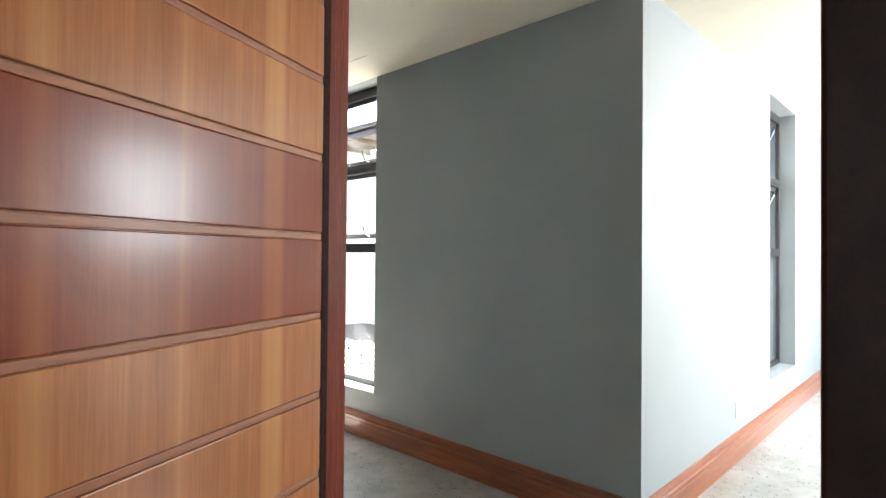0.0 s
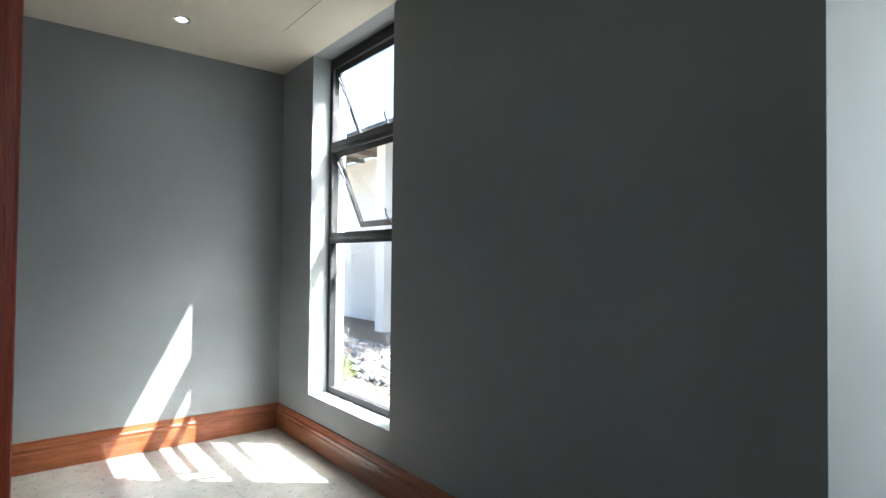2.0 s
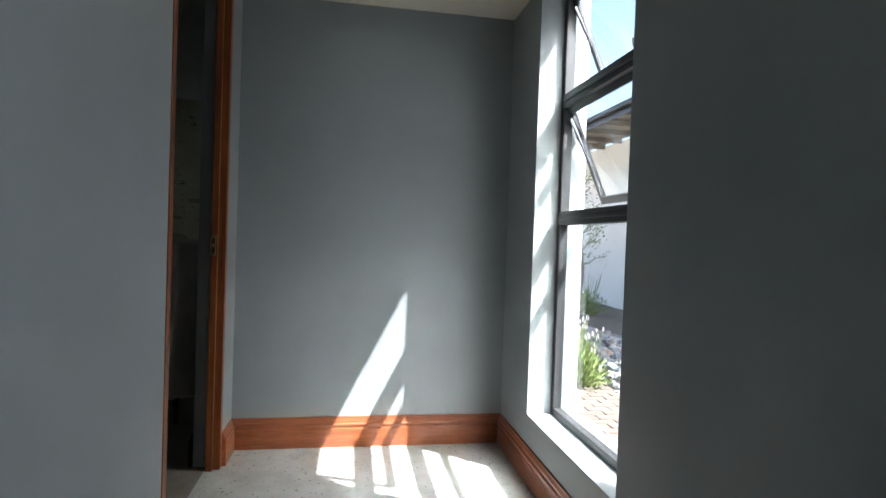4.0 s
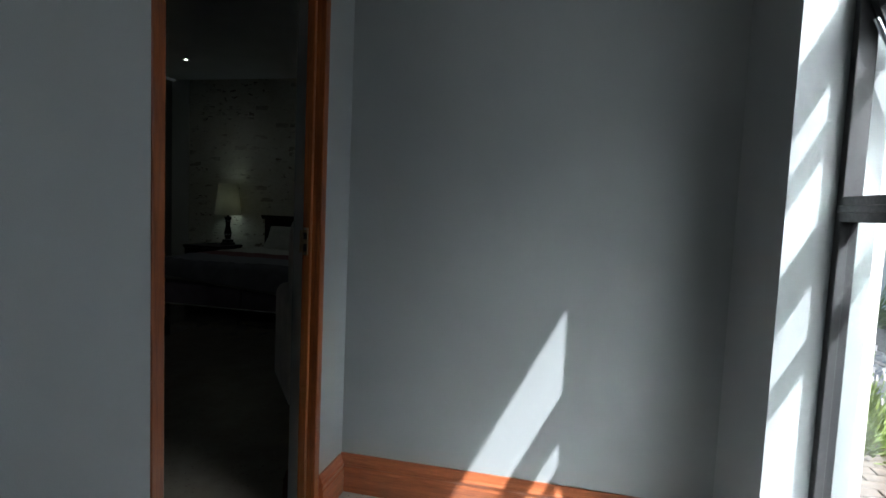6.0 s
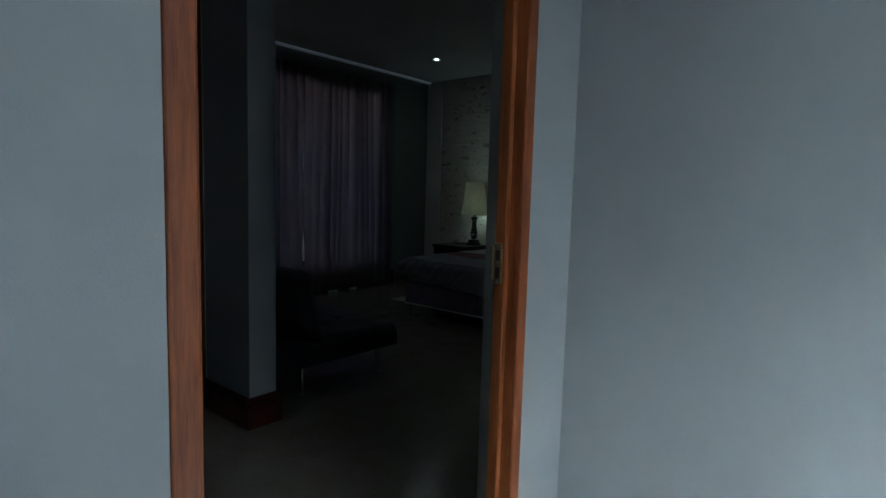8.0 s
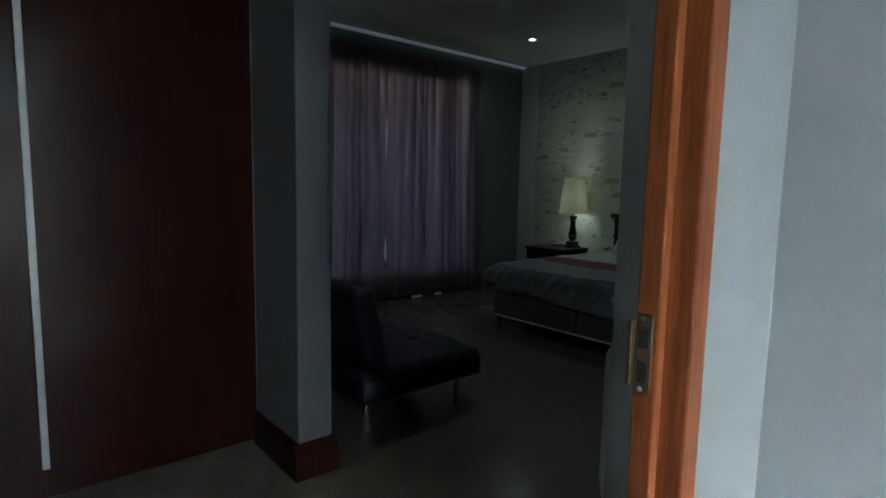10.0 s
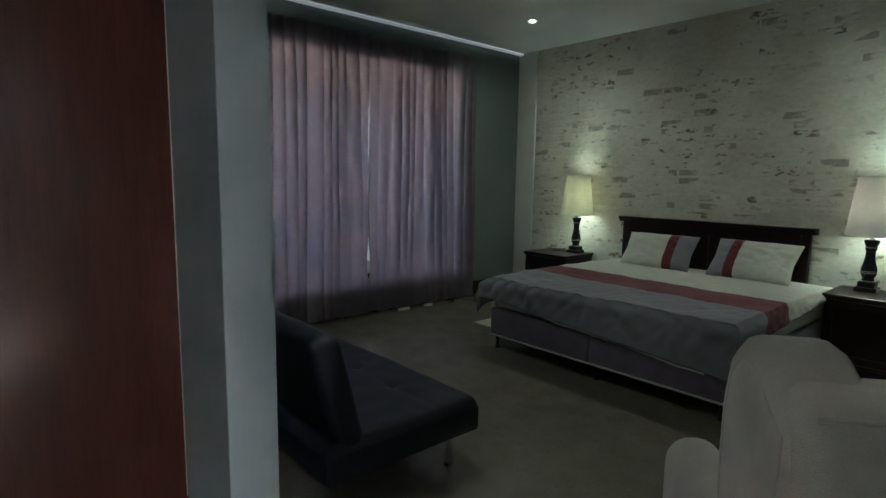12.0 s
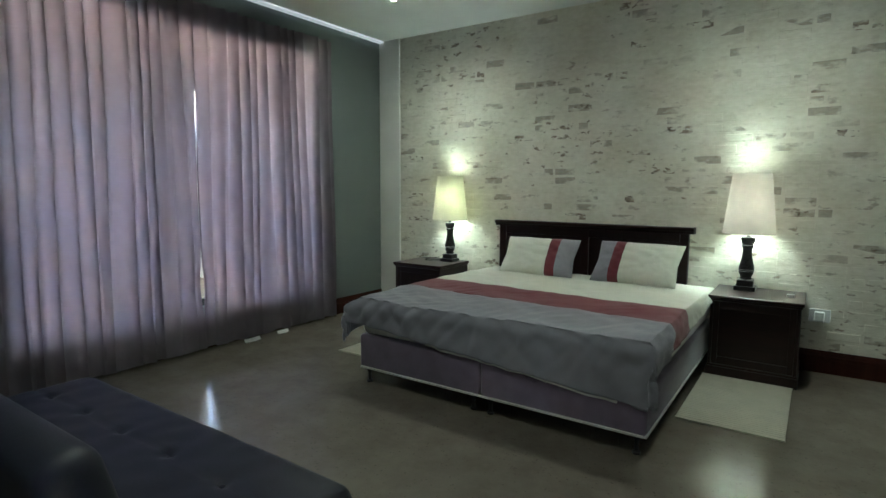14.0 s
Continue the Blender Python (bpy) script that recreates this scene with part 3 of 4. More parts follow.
def duvet():
    """Cloth laid over the mattress: hangs at the foot and both sides, with creases."""
    lx, rx = 0.30, 0.20
    wide = BX1 - BX0
    y_end = 4.93
    foot = 0.28
    nu, nv = 150, 150

    def f(u, v):
        s = -lx + u * (wide + lx + rx)            # across, 0..wide on the top
        q = -foot + v * (y_end - BY0 + foot)      # along, 0.. on the top
        q += -0.085 * (s - wide / 2) * (1 - v)
        side = max(0.0, -s) if s < 0 else max(0.0, s - wide)
        if s > wide:
            side *= 1.15 - 0.75 * v
        if s < 0:
            side *= 1.0 - 0.55 * v
        end = max(0.0, -q)
        drop = math.hypot(side, end) if (side and end) else side + end
        n1 = noise.noise((s * 2.6, q * 2.6, 0.0))
        n2 = noise.noise((s * 7 + 3, q * 5, 2.0))
        n3 = 0.6 * (1 - 2.4 * abs(noise.noise((s * 4.5 + 4.5 * q, q * 2.6 - s * 1.2 + 5, 5.0)))) + 0.5 * (1 - 2.4 * abs(noise.noise((s * 8 - 6 * q, q * 3 + s * 2, 9.0))))
        r = 0.06
        z = BZ + 0.022 + 0.009 * n1 + 0.003 * n2 + 0.006 * abs(noise.noise((s * 4 + q * 3, q * 3 - s * 2, 7.0))) + 0.02 * math.sin(math.pi * min(1, max(0, v)))
        if drop > 0:
            k = min(drop / r, 1.0)
            z -= drop - r * 0.35 * k
        hang = min(1.0, drop / 0.15)
        out_x = (-1 if s < 0 else 1) * ((0.13 if s < 0 else 0.03) + (0.012 if s < 0 else 0.028) * hang * n2 + 0.02 * hang * n1) if side else 0
        out_y = -(0.045 + hang * (0.022 * noise.noise((s * 3.0, 1.7, 0)) + 0.012 * noise.noise((s * 8 + q * 4, q * 2, 3.0)))) if end else 0
        crease = (0.3 + 0.7 * hang) * 0.042 * (1 - 0.55 * min(1, max(0, drop - 0.14) / 0.15)) * n3 * (1 if drop else 0) + (1 - hang) * (0.008 if q < 0.5 else 0.005) * n3
        x = BX0 + min(max(s, 0), wide) + out_x * min(1, side / 0.08 if side else 0)
        y = BY0 + max(q, 0) + out_y * min(1, end / 0.08 if end else 0)
        return (x + crease * (0.3 if side else 0.0), y + crease * (0.8 if end else 0.0), max(z + crease * (0.12 if drop else 1), 0.30 + 0.012 * n1))

    total = y_end - BY0 + foot
    v1, v2 = (0.52 + foot) / total, (0.93 + foot) / total
    d = thing("duvet", "rumpled grey duvet with maroon band and cream upper part", "duvet")
    for name, a, b, mat in (("grey_panel", 0.0, v1, GREYCLOTH), ("maroon_band", v1, v2, MAROON), ("cream_panel", v2, 1.0, CREAM)):
        ob = part(name, bm_grid(nu, max(12, int(nv * (b - a))), lambda u, v, a=a, b=b: f(u, a + (b - a) * v)), mat, d, "", True)
        mod = ob.modifiers.new("thickness", "SOLIDIFY")
        mod.thickness, mod.offset = 0.022, -1

    def lining(u, v):
        x, y, z = f(0.36 + 0.50 * u, 0.002)
        return (x, y + 0.006, z - 0.016 + 0.025 * v - 0.003 * math.sin(u * 9))
    part("lining", bm_grid(80, 2, lining), TICKING, d, "white lining showing below the hem", True)
    return d


def pillow(x, y, z, flip, rz):
    nu, nv, w, h, t = 48, 30, 0.72, 0.42, 0.085
    bm = bmesh.new()
    for side in (1, -1):
        def f(u, v, side=side):
            a, b = u * 2 - 1, v * 2 - 1
            puff = max(0.0, (1 - abs(a) ** 3.2)) ** 0.55 * max(0.0, (1 - abs(b) ** 3.2)) ** 0.55
            pin = 1 - 0.07 * (1 - abs(b)) * abs(a) ** 3
            wr = 0.010 * noise.noise((a * 4 + x, b * 4, side)) + 0.006 * noise.noise((a * 11, b * 9 + x, side))
            return (a * w / 2 * pin, b * h / 2 * (1 - 0.06 * (1 - abs(a)) * abs(b) ** 3), side * (t * puff + wr * puff))
        own = bm_grid(nu, nv, f)
        if side < 0:
            bmesh.ops.reverse_faces(own, faces=own.faces[:])
        merge(bm, own)
    bmesh.ops.remove_doubles(bm, verts=bm.verts[:], dist=0.0012)
    for fa in bm.faces:
        a = fa.calc_center_median().x / w * flip
        fa.material_index = 1 if 0.15 < a < 0.27 else (2 if a >= 0.27 else 0)
    ob = thing("pillow", "cream pillow with maroon stripe and grey end", "pillow", group="pillows on the bed", bm=bm, mat=[CREAM, MAROON, GREYCLOTH], smooth=True)
    ob.matrix_world = pose(x, y, z, 52, 0, rz)
    return ob


bed()
duvet()
pillow(-2.93, 4.78, 0.78, 1, 3)
pillow(-2.035, 4.77, 0.79, -1, -4)


def nightstand(x, y, label):
    n = thing("nightstand", label, "nightstand", (x, y, 0), 0, "nightstands beside the bed")
    w, d, h = 0.29, 0.27, 0.625
    part("top", bm_boxes([(-w - 0.02, w + 0.02, -d - 0.02, d, h - 0.025, h), (-w - 0.01, w + 0.01, -d - 0.01, d, h - 0.042, h - 0.025)], 0.005), DARKWOOD, n)
    for s in (-1, 1):
        part("side_panel", bm_box(min(s * w, s * (w - 0.022)), max(s * w, s * (w - 0.022)), -d, d, 0.09, h - 0.042, 0.003), DARKWOOD, n)
    part("back_panel", bm_box(-w + 0.022, w - 0.022, d - 0.015, d - 0.002, 0.09, h - 0.042), DARKWOOD, n)
    part("front_panel", bm_boxes([(-w + 0.06, w - 0.06, -d + 0.016, -d + 0.026, 0.15, h - 0.1)], 0.003), DARKWOOD, n)
    part("front_frame", bm_boxes([(-w + 0.023, -w + 0.062, -d + 0.002, -d + 0.026, 0.095, h - 0.045), (w - 0.062, w - 0.023, -d + 0.002, -d + 0.026, 0.095, h - 0.045),
                                  (-w + 0.062, w - 0.062, -d + 0.003, -d + 0.025, 0.095, 0.152), (-w + 0.062, w - 0.062, -d + 0.003, -d + 0.025, h - 0.102, h - 0.045)], 0.003), DARKWOOD, n)
    part("plinth", bm_boxes([(-w - 0.012, w + 0.012, -d - 0.012, d, 0.0, 0.075), (-w - 0.006, w + 0.006, -d - 0.006, d, 0.075, 0.092)], 0.004), DARKWOOD, n)
    return n


nightstand(-1.135, 4.87, "dark mahogany bedside cabinet standing on the cream rug")
nightstand(-4.23, 4.87, "dark mahogany bedside cabinet near the curtains")

SHADE = sheer("lampshade_cloth", (0.72, 0.70, 0.60), 0.07, 900, (0.66, 0.58, 0.32))
SHADE2 = sheer("lampshade_cloth_pale", (0.72, 0.69, 0.63), 0.05, 900, (0.66, 0.50, 0.41))
SILVER = plain("silver_line", (0.6, 0.6, 0.6), 0.3, 0.8)


def table_lamp(x, y, z, shade, label):
    l = thing("table_lamp", label, "lamp", (x, y, z), 0, "lamps on the nightstands")
    part("base", bm_boxes([(-0.075, 0.075, -0.075, 0.075, 0, 0.035), (-0.058, 0.058, -0.058, 0.058, 0.035, 0.08)], 0.004), BLACKLAC, l)
    prof = [(0.03, 0.08), (0.046, 0.09), (0.038, 0.105), (0.05, 0.13), (0.057, 0.16), (0.055, 0.185), (0.043, 0.23), (0.034, 0.28), (0.033, 0.33), (0.042, 0.352),
            (0.042, 0.36), (0.036, 0.366), (0.046, 0.38), (0.052, 0.405), (0.05, 0.42), (0.02, 0.425), (0.012, 0.44), (0.012, 0.5)]
    part("column", bm_lathe(prof, 28), BLACKLAC, l, "turned black baluster column", True)
    for z0, r in ((0.082, 0.0475), (0.150, 0.0575), (0.163, 0.058), (0.356, 0.0435)):
        part("silver_ring", bm_lathe([(r - 0.006, z0), (r, z0 + 0.001), (r, z0 + 0.004), (r - 0.006, z0 + 0.005)], 28), SILVER, l, "thin silver ring", True)
    own = bmesh.new()
    n, z0, z1, r0, r1 = 48, 0.455, 0.915, 0.187, 0.136
    rings = [[own.verts.new(((r) * math.cos(2 * math.pi * i / n), (r) * math.sin(2 * math.pi * i / n), zz)) for i in range(n)]
             for r, zz in ((r0, z0), (r0 * 0.75 + r1 * 0.25, z0 * 0.75 + z1 * 0.25), ((r0 + r1) / 2, (z0 + z1) / 2), (r1, z1))]
    for a, b in zip(rings, rings[1:]):
        for i in range(n):
            own.faces.new((a[i], a[(i + 1) % n], b[(i + 1) % n], b[i]))
    sh = part("shade", own, shade, l, "tapered cloth shade, glowing", True)
    for zz, r in ((z0, r0), (z1, r1)):
        part("rim", bm_ring(r, zz, 0.0025, 0.004, 48), shade, sh)
    part("bulb_holder", bm_lathe([(0.016, 0.48), (0.018, 0.5), (0.018, 0.56), (0.014, 0.57)], 16), BLACKLAC, l)
    return l


table_lamp(-1.235, 4.975, 0.625, SHADE2, "black baluster table lamp with a lit cream shade")
table_lamp(-4.066, 4.975, 0.625, SHADE, "black baluster table lamp with a lit yellowish shade")

cable = thing("lamp_cable", "thin black lamp cable lying on the cabinet", "cable")
pts = [Vector((-4.19, 4.97, 0.632)), Vector((-4.25, 4.90, 0.632)), Vector((-4.33, 4.88, 0.632)), Vector((-4.38, 4.95, 0.632)), Vector((-4.36, 5.08, 0.632)), Vector((-4.34, 5.175, 0.632))]
part("flex", bm_tube(pts, 0.004), BLACKLAC, cable)
note = thing("small_box", "small white box lying on the bedside cabinet", "box", bm=bm_box(-0.945, -0.895, 4.82, 4.86, 0.625, 0.645, 0.003), mat=PLASTIC)

# wall socket with a plugged-in adapter
so = thing("wall_socket", "white wall socket with a plugged-in adapter", "socket")
part("plate", bm_box(-0.80, -0.66, YN - 0.024, YN - 0.002, 0.40, 0.50, 0.004), PLASTIC, so)
part("adapter", bm_box(-0.765, -0.70, YN - 0.075, YN - 0.024, 0.415, 0.485, 0.006), PLASTIC, so)
sw = thing("hall_socket", "grey painted wall plate low on the hall wall", "socket", bm=bm_box(3.0, 3.07, YB - 0.005, YB - 0.0005, 0.27, 0.37, 0.002), mat=plain("grey_plate", (0.30, 0.32, 0.33), 0.5))


def rug(x0, x1, y0, y1, label):
    r = thing("rug", label, "rug", group="rugs beside the bed")
    rows = bmesh.new()
    n = int((y1 - y0) / 0.03)
    for i in range(n):
        a = y0 + (y1 - y0) * i / n
        bm_box(x0 + 0.0008 * math.sin(i * 1.7), x1 + 0.001 * math.sin(i * 2.3), a + 0.001, a + (y1 - y0) / n - 0.001, 0.0005, 0.0085, 0.003, 1, rows)
    part("weave", rows, RUGMAT, r)
    for y in (y0 - 0.005, y1 + 0.005):
        part("hem", bm_box(x0 - 0.004, x1 + 0.004, y - 0.007, y + 0.007, 0.0005, 0.0095, 0.002), RUGMAT, r)
    return r


rug(-1.45, -0.862, 3.60, 4.585, "cream woven cotton rug on the concrete floor")
rug(-4.17, -3.62, 3.40, 4.40, "cream woven cotton rug half under the bed")


# curtains
CURTAIN = sheer("curtain_cloth", (0.225, 0.205, 0.23), 0.36, 500, (0.315, 0.235, 0.268))


def curtain(y0, y1, seed, label):
    c = thing("curtain", label, "curtain", group="curtains over the bedroom window")
    folds = int((y1 - y0) / 0.12)

    def f(u, v):
        z = 0.035 + v * 2.875
        wob = noise.noise((u * 4, v * 0.5, seed)) * 1.3 + noise.noise((u * 11, v * 0.8, seed)) * 0.4
        ph = 2 * math.pi * (u * folds + wob)
        spread = 1 - 0.25 * v
        amp = (0.036 + 0.024 * noise.noise((u * 6, v * 1.0, seed + 4))) * (0.6 + 0.4 * spread)
        amp *= 1 if v < 0.96 else 0.7
        x = -5.075 + amp * math.sin(ph) + 0.008 * noise.noise((u * 26, v * 1.5, seed + 2)) + 0.022 * noise.noise((u * 3, v * 2, seed))
        y = y0 + u * (y1 - y0) + 0.014 * math.cos(ph) + 0.012 * noise.noise((u * 6, v * 3, seed + 9)) * (1 - v)
        gap = 0.026 * math.exp(-((z - 0.58) / 0.2) ** 2) + 0.004 * noise.noise((z * 7, 3.3, 0))
        y += (-gap * u ** 14) if seed < 3 else (gap * (1 - u) ** 14)
        x += 0.012 if seed < 3 else 0
        z += (1 - v) ** 8 * (0.025 * noise.noise((u * 9, seed, 0)) + 0.008 * math.sin(ph))
        return (x, y, z)

    part("cloth", bm_grid(folds * 14, 40, f), CURTAIN, c, "", True)

    def tape(u, v):
        x, y, z = f(u, 0.955 + 0.045 * v)
        return (x + 0.0025, y, z + 0.004)
    part("heading_tape", bm_grid(folds * 14, 3, tape), CURTAIN, c, "pleated heading tape", True)
    hem = bm_grid(folds * 14, 3, lambda u, v: (f(u, 0.036 * v)[0] + 0.003, f(u, 0.036 * v)[1], f(u, 0.036 * v)[2] - 0.001))
    part("hem", hem, CURTAIN, c, "", True)
    return c


curtain(1.22, 2.675, 1.0, "grey-mauve floor-length pleated curtain, drawn")
curtain_b = curtain(2.675, 4.24, 5.0, "grey-mauve floor-length pleated curtain beside the gap")
# white slivers stand in for daylight leaking under the curtain
for y0, y1 in ((3.05, 3.22), (3.42, 3.55)):
    part("leak_sliver", bm_grid(8, 3, lambda u, v, y0=y0, y1=y1: (-5.03 + 0.032 * v * math.sin(math.pi * (0.15 + 0.7 * u)), y0 + (y1 - y0) * u, 0.036 - 0.028 * v)), TICKING, curtain_b,
         "white sliver standing in for daylight leaking below the hem", True)
track = thing("curtain_track", "slim dark curtain track above the curtains", "curtain track")
part("rail", bm_box(-5.17, -5.145, 1.2, 4.24, 2.87, 2.895, 0.003), ALU, track)
for i in range(5):
    part("bracket", bm_box(-5.2, -5.15, 1.25 + i * 0.73, 1.28 + i * 0.73, 2.895, 2.91, 0.002), ALU, track)
bwin = thing("window_3", "glazed sliding door frame behind drawn curtains", "window")
bwin["kind"] = "structure"
part("window_frame", bm_boxes([(-5.33, -5.28, BW[0], BW[0] + 0.06, BW[2], BW[3]), (-5.33, -5.28, BW[1] - 0.06, BW[1], BW[2], BW[3]), (-5.33, -5.28, 2.44, 2.53, BW[2], BW[3]),
                               (-5.329, -5.281, BW[0] + 0.06, BW[1] - 0.06, BW[2], BW[2] + 0.06), (-5.329, -5.281, BW[0] + 0.06, BW[1] - 0.06, BW[3] - 0.06, BW[3])], 0.003), ALU, bwin)


# sofa bed
def sofa_bed():
    s = thing("sofa_bed", "black leather click-clack sofa bed with buttoned seat", "sofa", (-3.06, 0.055, 0))
    L = 0.99
    nu, nv = 110, 50
    tufts = [(-0.79 + 0.35 * i, 1.06) for i in range(5)]

    def top(u, v):
        x, y = -L + 2 * L * u, 0.46 + 0.87 * v
        ex, ey = min(u, 1 - u) * 2 * L, min(v, 1 - v) * 0.87
        z = 0.395 + 0.012 * math.sin(math.pi * u) * math.sin(math.pi * v)
        for e in (ex, ey):
            if e < 0.05:
                z -= 0.05 - math.sqrt(max(0, 0.05 ** 2 - (0.05 - e) ** 2))
        for tx, ty in tufts:
            d = math.hypot(x - tx, y - ty)
            if d < 0.11:
                z -= 0.016 * math.exp(-(d / 0.03) ** 2)
        z -= 0.006 * math.exp(-((y - 1.06 - 0.01 * math.sin(x * 9)) / 0.012) ** 2)
        z += 0.004 * noise.noise((x * 9, y * 9, 1))
        return (x, y, z)

    bm = bm_grid(nu, nv, top)
    bm_box(-L, L, 0.46, 1.33, 0.215, 0.349, 0.02, bm=bm)
    seat = part("seat", bm, LEATHER, s, "", True)
    for i, (tx, ty) in enumerate(tufts):
        part("button", bm_lathe([(0.013, -0.004), (0.012, 0.002), (0.006, 0.005), (0.001, 0.006)], 12), LEATHER, seat, "", True, pose(tx, ty, 0.3845))
    back = bm_box(-L + 0.01, L - 0.01, -0.072, 0.072, 0.0, 0.56, 0.06, 4)
    part("backrest", back, LEATHER, s, "", True, pose(0, 0.615, 0.30, 15, 0, 0))
    for x in (-0.86, 0.86):
        for y in (0.56, 1.24):
            part("leg", bm_lathe([(0.022, 0), (0.024, 0.006), (0.019, 0.012), (0.019, 0.22)], 16), CHROME, s, "chrome tubular leg", True, pose(x, y, 0))
    part("under_frame", bm_boxes([(-0.92, 0.92, 0.54, 0.58, 0.19, 0.216), (-0.92, 0.92, 1.22, 1.26, 0.19, 0.216)]), ALU, s)
    return s


sofa_bed()


# armchair
def armchair():
    c = thing("armchair", "cream linen wingback armchair with piped seams", "armchair", (-0.315, 0.816, 0), 37)
    c.matrix_world = pose(-0.315, 0.816, 0, 0, 0, 37) @ Matrix.Diagonal((1, 1, 1.06, 1))
    w = 0.38

    def soft(x0, x1, y0, y1, z0, z1, bev):
        return bm_box(x0, x1, y0, y1, z0, z1, bev, 5)

    part("seat_cushion", soft(-w + 0.12, w - 0.12, -0.2, 0.40, 0.36, 0.5, 0.045), LINEN, c, "", True)
    part("seat_frame", soft(-w + 0.05, w - 0.05, -0.24, 0.38, 0.15, 0.37, 0.03), LINEN, c, "", True)
    bk = soft(-w + 0.004, w - 0.004, -0.09, 0.07, 0.0, 0.965, 0.04)
    back = part("backrest", bk, LINEN, c, "", True, pose(0, -0.16, 0.15, 4))
    part("piping", bm_tube([(-w + 0.03, -0.082, 0.948), (0, -0.082, 0.951), (w - 0.03, -0.082, 0.948)], 0.004), LINEN, back, "", True)
    for s in (-1, 1):
        # wing: an outline in the side plane, swept across its thickness
        prof = [(-0.27, 0.16), (-0.10, 0.16), (-0.05, 0.58), (0.0, 0.70), (0.03, 0.84), (0.03, 1.0), (-0.005, 1.095), (-0.08, 1.15), (-0.16, 1.145), (-0.235, 1.105), (-0.30, 1.08)]
        own = bmesh.new()
        a = [own.verts.new((s * w, y, z)) for y, z in prof]
        b = [own.verts.new((s * (w - 0.14), y, z)) for y, z in prof]
        n = len(prof)
        for i in range(n):
            own.faces.new((a[i], a[(i + 1) % n], b[(i + 1) % n], b[i]))
        own.faces.new(a[::-1])
        own.faces.new(b)
        bmesh.ops.recalc_face_normals(own, faces=own.faces[:])
        bmesh.ops.bevel(own, geom=own.edges[:], offset=0.03, segments=4, affect="EDGES", profile=0.5, clamp_overlap=True)
        wing = part("wing", own, LINEN, c, "", True)
        mid = Vector((-0.15, 0.9))
        line = [Vector(q) + (mid - Vector(q)).normalized() * 0.042 for q in prof[3:]]
        part("piping", bm_tube([(s * (w - 0.001), q.x, q.y) for q in line] + [(s * (w - 0.001), -0.262, 0.8), (s * (w - 0.001), -0.25, 0.4)], 0.0022), LINEN, wing, "", True)
        arm = soft(min(s * (w + 0.02), s * (w - 0.13)), max(s * (w + 0.02), s * (w - 0.13)), -0.25, 0.45, 0.14, 0.75, 0.07)
        part("arm", arm, LINEN, c, "", True)
    for x in (-0.31, 0.31):
        for y in (-0.22, 0.36):
            part("leg", bm_lathe([(0.016, 0.0), (0.026, 0.16)], 12), DARKWOOD, c, "", True, pose(x, y, 0))
    return c


armchair()


# built-in cupboard with sliding panels
wd = thing("wardrobe", "dark varnished built-in cupboard with sliding doors", "wardrobe")
part("carcass", bm_boxes([(-3.0, -2.50, -1.5, 0.094, 0.0, HB - 0.002)]), CUPBOARD, wd)
for y0, y1, x in ((-0.83, 0.093, -2.455), (-1.49, -0.83, -2.475)):
    dr = part("sliding_door", bm_box(x - 0.02, x, y0, y1, 0.03, HB - 0.004, 0.002), CUPBOARD, wd)
part("edge_profile", bm_box(-2.468, -2.447, -0.842, -0.815, 0.15, HB - 0.03, 0.003), PLASTIC, wd, "pale aluminium edge profile")
part("edge_strip", bm_box(-2.4545, -2.451, 0.0895, 0.0925, 0.18, HB - 0.03, 0.001), CEIL, wd, "thin pale edge strip against the wall")


# ---- lamps in the ceilings ----
def downlight(x, y, z, label, power, colour, strength):
    d = thing("downlight", label, "downlight", (x, y, z), 0, "recessed downlights")
    own = bm_lathe([(0.034, 0.004), (0.034, -0.004), (0.047, -0.006), (0.05, -0.001), (0.05, 0.003)], 32)
    part("bezel", own, CHROME, d, "", True)
    part("lens", bm_lathe([(0.001, -0.0052), (0.019, -0.0050), (0.019, -0.001), (0.001, -0.001)], 24), glow("downlight_lens", colour, strength), d)
    data = bpy.data.lights.new("downlight_beam", "SPOT")
    data.energy, data.color, data.spot_size, data.spot_blend, data.shadow_soft_size = power, colour, radians(165), 1.0, 0.03
    s = new("downlight_beam", data)
    s.matrix_world = look((x, y, z - 0.012), (x, y, 0))
    return d


downlight(-4.10, 4.077, HB, "recessed white ceiling downlight, lit, above the bed", 0.52, (0.97, 1.0, 0.84), 2.0)
# two more downlights, unseen, added to brighten the wall, floor and bed
for x, y in ((-1.1, 4.077), (-2.6, 1.1)):
    downlight(x, y, HB, "unseen ceiling downlight added to brighten the bedroom", 0.52 if y > 3 else 0.58, (0.97, 1.0, 0.84), 2.0)
downlight(0.758, -0.525, HC, "recessed chrome ceiling downlight, lit, in the corridor", 0.6, (1.0, 0.98, 0.92), 10.0)
for x in (-4.066, -1.235):
    bulb("lamp_bulb", (x, 4.975, 1.29), 0.13, (0.84, 1.0, 0.9), 0.055)

# ---- lounge seen through the hall ----
LOUNGE = plain("brown_leather", (0.055, 0.03, 0.025), 0.4, 0.0, 0.2, 90)
so2 = thing("lounge_sofa", "dark brown leather sofa in the lounge", "sofa", (8.4, -3.55, 0))
part("seat", bm_box(-0.4, 0.5, -1.0, 0.75, 0.12, 0.45, 0.05, 3), LOUNGE, so2, "", True)
part("backrest", bm_box(0.35, 0.6, -1.0, 0.75, 0.3, 0.92, 0.08, 3), LOUNGE, so2, "", True)
for y in (-1.0, 0.68):
    part("arm", bm_box(-0.45, 0.6, y - 0.12, y + 0.12, 0.1, 0.78, 0.07, 3), LOUNGE, so2, "", True)
